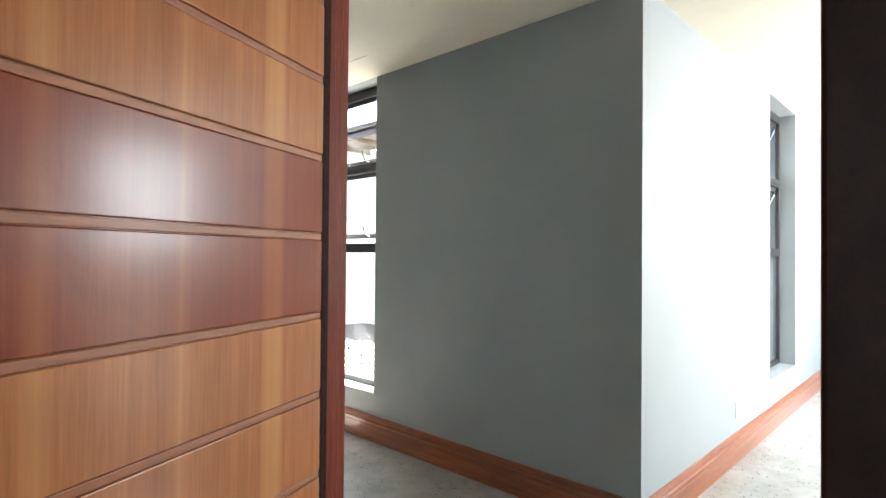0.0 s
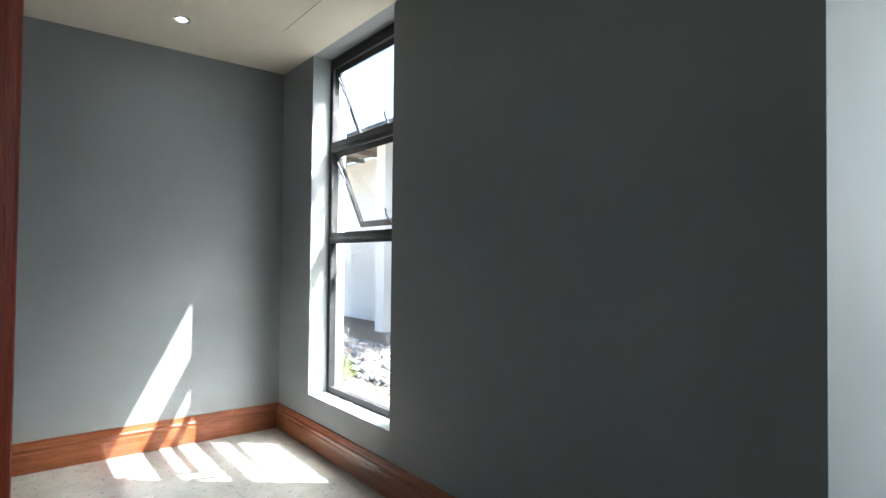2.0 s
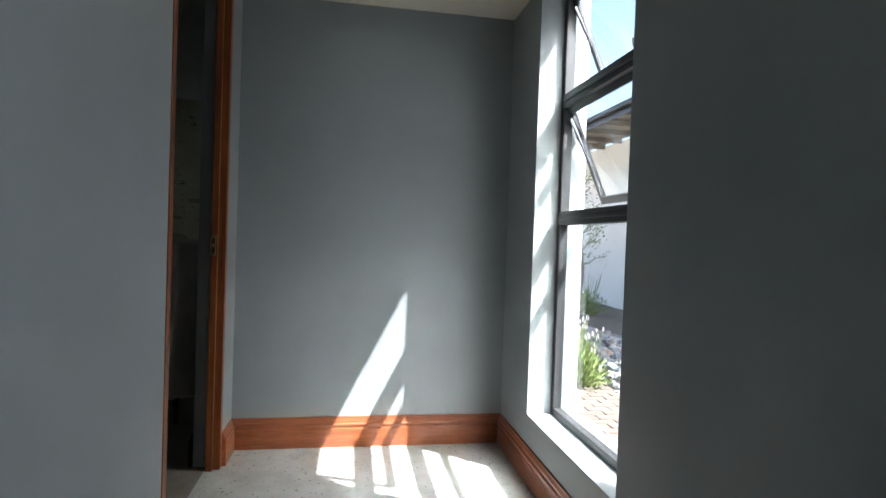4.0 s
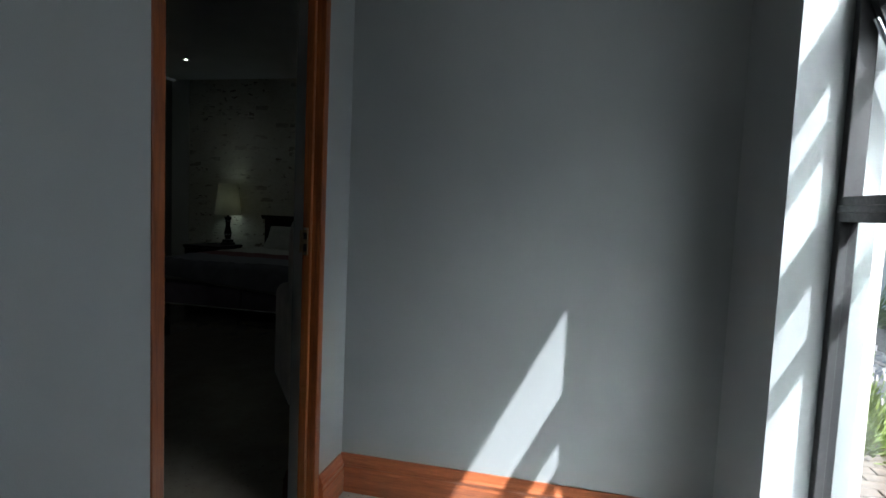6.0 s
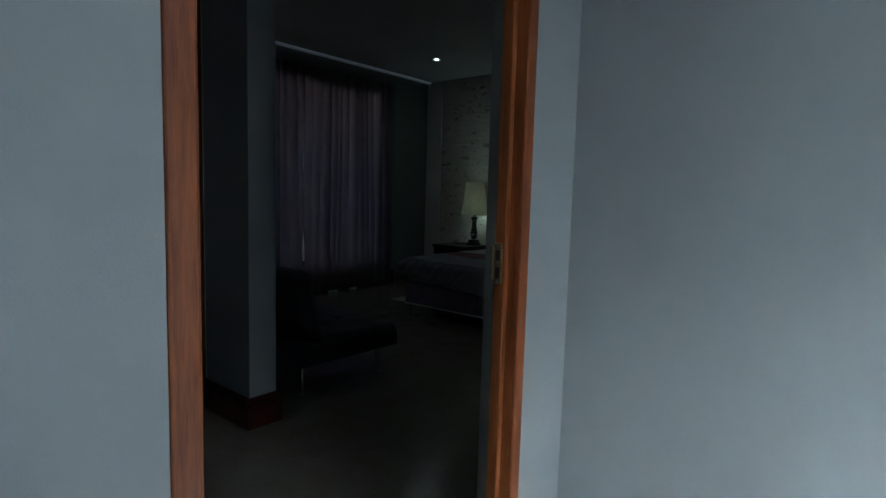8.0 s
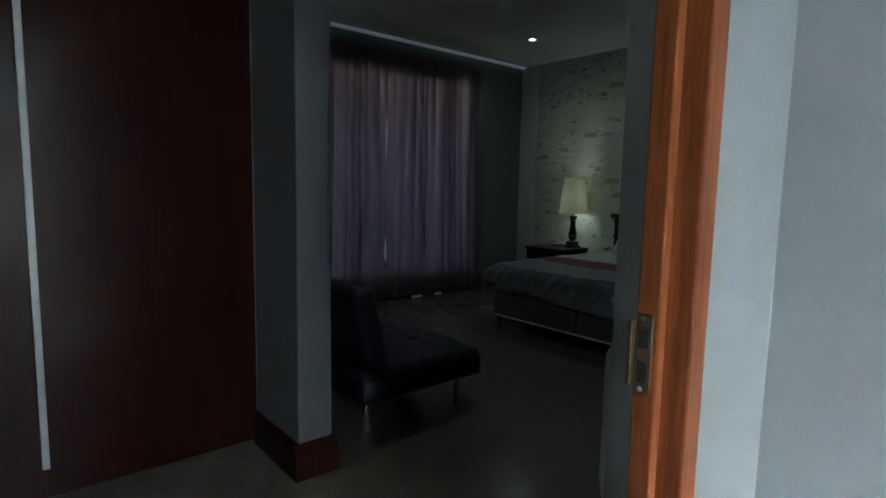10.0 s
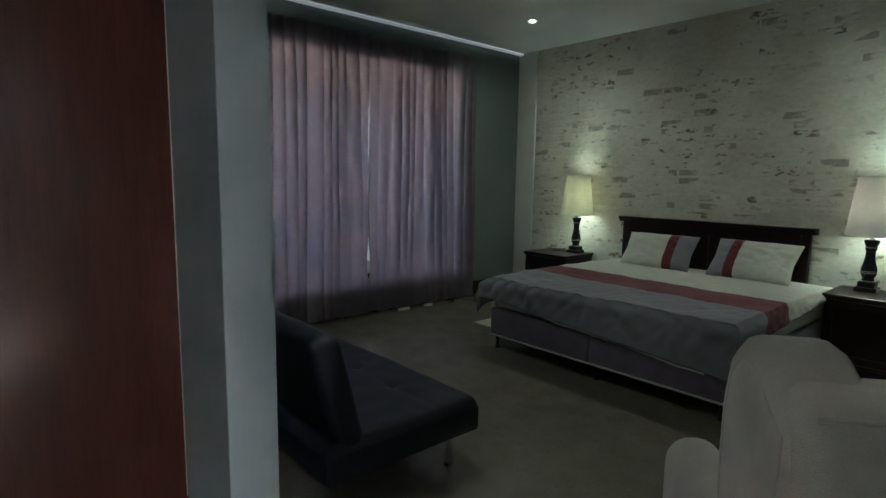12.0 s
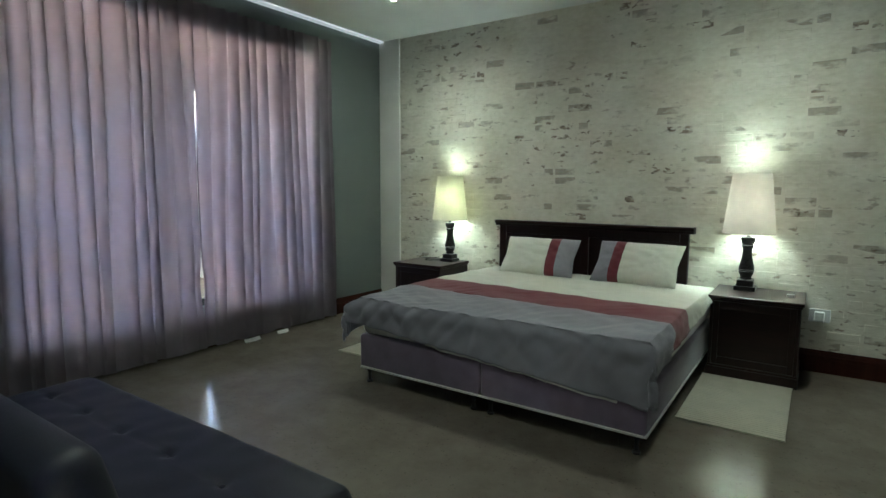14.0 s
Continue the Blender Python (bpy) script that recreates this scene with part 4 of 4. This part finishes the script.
for x in (-0.38, 0.5):
    for y in (-1.0, 0.68):
        part("foot", bm_box(x - 0.05, x + 0.05, y - 0.05, y + 0.05, 0, 0.11, 0.01), DARKWOOD, so2)
cush = thing("cushion", "tan leather cushion on the lounge sofa", "cushion", bm=bm_box(8.35, 8.62, -3.35, -2.95, 0.62, 0.98, 0.08, 4), mat=plain("tan_leather", (0.3, 0.16, 0.09), 0.5), smooth=True)
ld = thing("window_4", "dark aluminium glazed lounge doors", "window")
ld["kind"] = "structure"
part("window_frame", bm_boxes([(10.65, 10.71, y, y + 0.08, 0, 2.05) for y in (-5.6, -4.4, -3.2, -2.55, -1.98)] + [(10.651, 10.709, -5.6, -1.9, 1.98, 2.049), (10.651, 10.709, -5.6, -1.9, 0.0, 0.08)], 0.003), ALU, ld)

# ---- courtyard ----
PLASTER = paint("sunlit_plaster", (0.74, 0.72, 0.68), 0.8, 0.05, 90, 0.3)
GROUND = concrete("garden_ground", (0.30, 0.26, 0.21), (0.12, 0.1, 0.08), 0.9)
setting("ground", bm_box(-400, 400, -400, 400, -0.6, -0.14), GROUND, "dry sandy ground round the house", "ground")
setting("wall_outside_nib", bm_box(XO + 0.001, 1.945, -0.30, 0.16, -0.14, 2.8, 0.004), PLASTER, "white plastered pilaster beside the window", "wall")
TIMBER = wood("weathered_eaves_timber", (0.19, 0.16, 0.13), (0.31, 0.265, 0.225), "X", 0.8, 0.0)
nb = thing("house_wing", "white plastered house wing with a tiled roof", "house", (0, 0, 0.35))
part("wall", bm_boxes([(6.3, 6.55, 1.0, 14.0, -0.52, 3.12), (6.55, 9.0, 1.0, 1.2, -0.52, 3.12)]), PLASTER, nb)
part("pier", bm_box(5.4, 6.3, 4.6, 4.9, -0.52, 3.1, 0.004), PLASTER, nb)
part("fascia", bm_box(4.95, 4.98, 0.6, 14.4, 3.02, 3.2, 0.003), DARKWOOD, nb, "dark timber fascia board")
part("soffit", bm_box(4.98, 6.3, 0.6, 14.4, 3.16, 3.18), TIMBER, nb, "dark boarded soffit")
rafter_mesh = mesh_of("rafter", bm_box(4.99, 6.29, -0.03, 0.03, 3.06, 3.158, 0.004, 1), TIMBER)
for k in range(16):
    o = new("rafter", rafter_mesh)
    o.parent = nb
    o.matrix_basis = pose(0, 1.3 + 0.8 * k, 0)
TILE = plain("roof_tile", (0.16, 0.13, 0.115), 0.85, 0.0, 0.3, 14)
slope = pose(4.93, 0, 3.2, 0, -24, 0)
roof = part("roof", bm_box(0, 3.4, 0.6, 14.4, -0.05, 0.0), TILE, nb, "", False, slope)
rows_bm = bmesh.new()
for i in range(10):
    for j in range(46):
        x0, y0 = i * 0.33, 0.6 + j * 0.3
        bm_box(x0, x0 + 0.36, y0 + 0.004, y0 + 0.296, 0.003, 0.022, 0.0, 1, rows_bm)
part("roof_tiles", rows_bm, TILE, roof, "overlapping concrete roof tiles")
part("gutter", bm_box(4.86, 4.94, 0.6, 14.4, 3.12, 3.2, 0.02), ALU, nb)

# broken stones heaped on the ground
def stone_material():
    m, nt, b = nodes_of("broken_stone")
    v = coords(nt)
    geo = nt.nodes.new("ShaderNodeNewGeometry")
    tone = ramp(nt, geo.outputs["Random Per Island"], [(0.0, (0.15, 0.165, 0.19)), (0.3, (0.27, 0.28, 0.30)), (0.62, (0.36, 0.345, 0.32)), (0.85, (0.44, 0.43, 0.41)), (1.0, (0.34, 0.25, 0.19))])
    mottle = ramp(nt, noise_of(nt, v, 18, 5, 0.65), [(0.3, (0.62, 0.62, 0.62)), (0.7, (1.0, 1.0, 1.0))])
    link(nt, blend(nt, tone, mottle, 1.0, "MULTIPLY"), b.inputs["Base Color"])
    b.inputs["Roughness"].default_value = 0.85
    bump(nt, b, noise_of(nt, v, 45, 4), 0.35, 0.01)
    return m


STONE = stone_material()
rng = random.Random(4)
st = bmesh.new()
for i in range(1900):
    u = rng.random()
    cx, cy = 3.06 + 1.25 * u + 0.12 * rng.random(), 0.1 + rng.uniform(0, 4.0)
    own = bmesh.new()
    bmesh.ops.create_icosphere(own, subdivisions=1, radius=1)
    r = rng.uniform(0.035, 0.105) * (1.0 if u > 0.1 else 0.75)
    for vtx in own.verts:
        vtx.co *= 1 + rng.uniform(-0.26, 0.26)
    heap = 0.16 * math.sin(math.pi * min(1, max(0.0, u)))
    m = Matrix.Translation((cx, cy, -0.10 + rng.uniform(0.2, 1.0) * heap)) @ Euler((rng.uniform(-0.6, 0.6), rng.uniform(-0.6, 0.6), rng.uniform(0, 6))).to_matrix().to_4x4() @ Matrix.Diagonal((r, r * rng.uniform(0.55, 0.95), r * rng.uniform(0.4, 0.65), 1))
    merge(st, own, m)
tagged(new("broken_stones", mesh_of("broken_stones", st, STONE)), "heap of broken blue-grey and tan stones in the courtyard", "stones", "", "stuff")

# lavender clumps
LEAF = plain("grey_green_leaf", (0.19, 0.25, 0.06), 0.7, 0.0, 0.35, 40)
FLOWER = plain("pale_flower", (0.55, 0.5, 0.5), 0.8, 0.0, 0.2, 60)


def lavender(x, y, z, size, seed, label):
    p = thing("lavender_bush", label, "plant", (x, y, z))
    r = random.Random(seed)
    leaves, stems, heads = bmesh.new(), bmesh.new(), bmesh.new()
    for i in range(900):
        a, e = r.uniform(0, 6.283), r.uniform(0.15, 1.5)
        d = size * r.uniform(0.15, 1.0)
        c = Vector((math.cos(a) * math.cos(e), math.sin(a) * math.cos(e), math.sin(e) * 1.1)) * d
        l = r.uniform(0.05, 0.1)
        t = (c.normalized() + Vector((r.uniform(-.4, .4), r.uniform(-.4, .4), r.uniform(0, .5)))).normalized()
        sd = t.cross(Vector((r.uniform(-1, 1), r.uniform(-1, 1), 0.3))).normalized() * 0.007
        q = [leaves.verts.new(v) for v in (c - sd, c + t * l * 0.5 - sd * 1.2, c + t * l, c + t * l * 0.5 + sd * 1.2, c + sd)]
        leaves.faces.new(q)
    for i in range(34):
        a = r.uniform(0, 6.283)
        foot = Vector((math.cos(a), math.sin(a), 0)) * size * r.uniform(0.05, 0.3)
        tip = Vector((math.cos(a) * size * r.uniform(0.3, 0.8), math.sin(a) * size * r.uniform(0.3, 0.8), size * r.uniform(1.2, 1.9)))
        bm_rod(foot, tip, 0.003, 5, stems)
        bm_rod(tip, tip + Vector((0, 0, 0.04)), 0.006, 6, heads)
    part("leaves", leaves, LEAF, p)
    part("stems", stems, LEAF, p)
    part("flower_heads", heads, FLOWER, p, "pale flower heads")["kind"] = "stuff"
    return p


lavender(2.84, 1.66, -0.14, 0.30, 2, "grey-green lavender bush with pale flower stalks")
lavender(3.0, 2.25, -0.12, 0.30, 3, "grey-green lavender bush among the stones")
lavender(5.1, 6.6, -0.14, 0.45, 5, "green shrub against the far wall")


def slim_tree(x, y, z, high, seed, label):
    p = thing("slim_tree", label, "tree", (x, y, z))
    r = random.Random(seed)
    pts, q = [], Vector((0, 0, 0))
    for k in range(9):
        pts.append(q.copy())
        q += Vector((r.uniform(-0.05, 0.05), r.uniform(-0.05, 0.05), high * 0.09))
    trunk, leaves = bmesh.new(), bmesh.new()
    for a, b, k in zip(pts, pts[1:], range(8)):
        bm_tube([a, (a + b) / 2, b], 0.032 - 0.003 * k, 7, trunk)
    for k in range(26):
        foot = pts[3 + k % 6]
        az, up = r.uniform(0, 6.283), r.uniform(0.2, 0.9)
        tip = foot + Vector((math.cos(az), math.sin(az), up)) * r.uniform(0.25, 0.6)
        bm_tube([foot, (foot + tip) / 2 + Vector((0, 0, 0.04)), tip], 0.007, 5, trunk)
        for n in range(34):
            c = foot.lerp(tip, r.uniform(0.35, 1.1)) + Vector((r.gauss(0, 0.08), r.gauss(0, 0.08), r.gauss(0, 0.08)))
            t = Vector((r.uniform(-1, 1), r.uniform(-1, 1), r.uniform(-0.5, 0.8))).normalized()
            sd = t.cross(Vector((r.uniform(-1, 1), r.uniform(-1, 1), 1.0))).normalized() * 0.014
            l = r.uniform(0.04, 0.075)
            leaves.faces.new([leaves.verts.new(v) for v in (c, c + t * l * 0.5 - sd, c + t * l, c + t * l * 0.5 + sd)])
    part("trunk", trunk, TIMBER, p, "", True)
    part("crown", leaves, LEAF, p, "sparse yellow-green leaves")
    return p


slim_tree(5.15, 6.95, -0.14, 3.5, 11, "slim young tree with sparse yellow-green leaves by the wall")

SOIL = plain("joint_sand", (0.05, 0.042, 0.034), 0.95, 0.0, 0.3, 30)
# brick paving beside the window
PAVER = plain("brown_paver", (0.125, 0.1, 0.082), 0.85, 0.0, 0.25, 20)
pav = setting("paving", bm_box(1.83, 6.299, -3.2, 11.0, -0.30, -0.125), SOIL, "sand bed under brown brick paving", "paving")
pm_ = mesh_of("paver", bm_box(-0.095, 0.095, -0.045, 0.045, -0.135, -0.1, 0.004, 1), PAVER)
count = 0
extra = bmesh.new()
for i in range(-34, 110):
    for j in range(22):
        x, y = 1.97 + j * 0.2 + (0.1 if i % 2 else 0), i * 0.1
        if x > 6.18 or y < -3.1 or y > 10.9 or (x < 2.06 and -0.4 < y):
            continue
        if x < 3.3 and -0.35 < y < 2.3 and count < 290:
            o = new("paver", pm_)
            o.parent = pav
            o.matrix_basis = pose(x, y, rng.uniform(-0.002, 0.002), 0, 0, rng.uniform(-0.3, 0.3))
            count += 1
        else:
            bm_box(x - 0.095, x + 0.095, y - 0.045, y + 0.045, -0.122, -0.1 + rng.uniform(-0.002, 0.002), 0, 1, extra)
rest = part("paver_rest", extra, PAVER, pav)
rest["kind"] = "stuff"


# ---- whitewashed bricks of the bed wall ----
def brickwash(name, per_island):
    m, nt, b = nodes_of(name)
    geo = nt.nodes.new("ShaderNodeNewGeometry")
    rnd = geo.outputs["Random Per Island"] if per_island else nt.nodes.new("ShaderNodeObjectInfo").outputs["Random"]
    tc = geo.outputs["Position"]
    mp = nt.nodes.new("ShaderNodeMapping")
    mp.inputs["Scale"].default_value = (0.6, 1, 1.25)
    link(nt, tc, mp.inputs["Vector"])
    v = mp.outputs["Vector"]
    wash = ramp(nt, noise_of(nt, tc, 2.2, 5), [(0.3, (0.60, 0.55, 0.44)), (0.72, (0.82, 0.80, 0.71))])
    wash = blend(nt, wash, ramp(nt, noise_of(nt, v, 26, 5, 0.6), [(0.35, (0.50, 0.475, 0.40)), (0.7, (0.78, 0.765, 0.69))]), 0.35)
    clay = ramp(nt, noise_of(nt, v, 30, 4), [(0.3, (0.11, 0.085, 0.07)), (0.7, (0.33, 0.25, 0.19))])
    worn = ramp(nt, noise_of(nt, v, 17, 5, 0.6), [(0.60, (0, 0, 0)), (0.65, (0.9, 0.9, 0.9))])
    area = ramp(nt, noise_of(nt, tc, 1.3, 3), [(0.42, (0.15, 0.15, 0.15)), (0.62, (1, 1, 1))])
    worn = blend(nt, worn, area, 1.0, "MULTIPLY")
    blotch = ramp(nt, noise_of(nt, v, 10, 4, 0.55), [(0.44, (0, 0, 0)), (0.56, (1, 1, 1))])
    edge = ramp(nt, noise_of(nt, v, 22, 3), [(0.5, (0, 0, 0)), (0.56, (1, 1, 1))])
    dull = ramp(nt, rnd, [(0.13, (0.62, 0.62, 0.62)), (0.18, (0.0, 0.0, 0.0))])
    bare = ramp(nt, rnd, [(0.92, (0, 0, 0)), (0.93, (0.95, 0.95, 0.95))])
    mask = blend(nt, worn, blend(nt, dull, blotch, 1.0, "MULTIPLY"), 1.0, "ADD")
    mask = blend(nt, mask, blend(nt, bare, blend(nt, blotch, edge, 1.0, "MULTIPLY"), 1.0, "MULTIPLY"), 1.0, "ADD")
    c = blend(nt, wash, clay, mask)
    link(nt, c, b.inputs["Base Color"])
    b.inputs["Roughness"].default_value = 0.75
    bump(nt, b, noise_of(nt, tc, 34, 6, 0.62), 0.5, 0.008)
    return m


BRICK, BRICKS_REST = brickwash("whitewashed_brick", False), brickwash("whitewashed_brick_far", True)
wall_n = setting("wall_bedroom_north", bm_box(-5.4, 0, YN, YN + 0.25, 0, 3.3), BRICKS_REST, "whitewashed brick wall with bare worn patches", "wall")


def brick_mesh(wide):
    own = bmesh.new()
    h, e, d = 0.0372, 0.009, 0.0018
    o = [(-wide, 0.004, -h), (wide, 0.004, -h), (wide, 0.004, h), (-wide, 0.004, h)]
    i = [(-wide + e, -d, -h + e), (wide - e, -d, -h + e), (wide - e, -d, h - e), (-wide + e, -d, h - e)]
    a, b = [own.verts.new(p) for p in o], [own.verts.new(p) for p in i]
    for k in range(4):
        own.faces.new((a[k], a[(k + 1) % 4], b[(k + 1) % 4], b[k]))
    own.faces.new(b)
    return own


full, half = mesh_of("brick", brick_mesh(0.109), BRICK), mesh_of("brick_half", brick_mesh(0.051), BRICK)
rest_bm = bmesh.new()
rb = random.Random(9)
count = 0
for row in range(36):
    z = 0.0425 + row * 0.0855
    if z + 0.0365 > HB - 0.002:
        break
    x = -4.895 + (0.0 if row % 2 else -0.116)
    while x < -0.15:
        wide = 0.051 if rb.random() < 0.10 else 0.109
        cx = x + wide
        x += 2 * wide + 0.010
        if cx - wide < -4.9 or cx + wide > -0.142:
            continue
        m = pose(cx, YN + rb.uniform(-0.0010, 0.0018), z + rb.uniform(-0.0025, 0.0025), rb.uniform(-0.9, 0.9), rb.uniform(-0.7, 0.7), rb.uniform(-0.4, 0.4))
        if cx > -2.75 and z > 1.08 and count < 300:
            o = new("brick", full if wide > 0.1 else half)
            o.parent = wall_n
            o.matrix_basis = m
            count += 1
        else:
            merge(rest_bm, brick_mesh(wide), m)
rest = part("brick_rest", rest_bm, BRICKS_REST, wall_n)
rest["kind"] = "stuff"
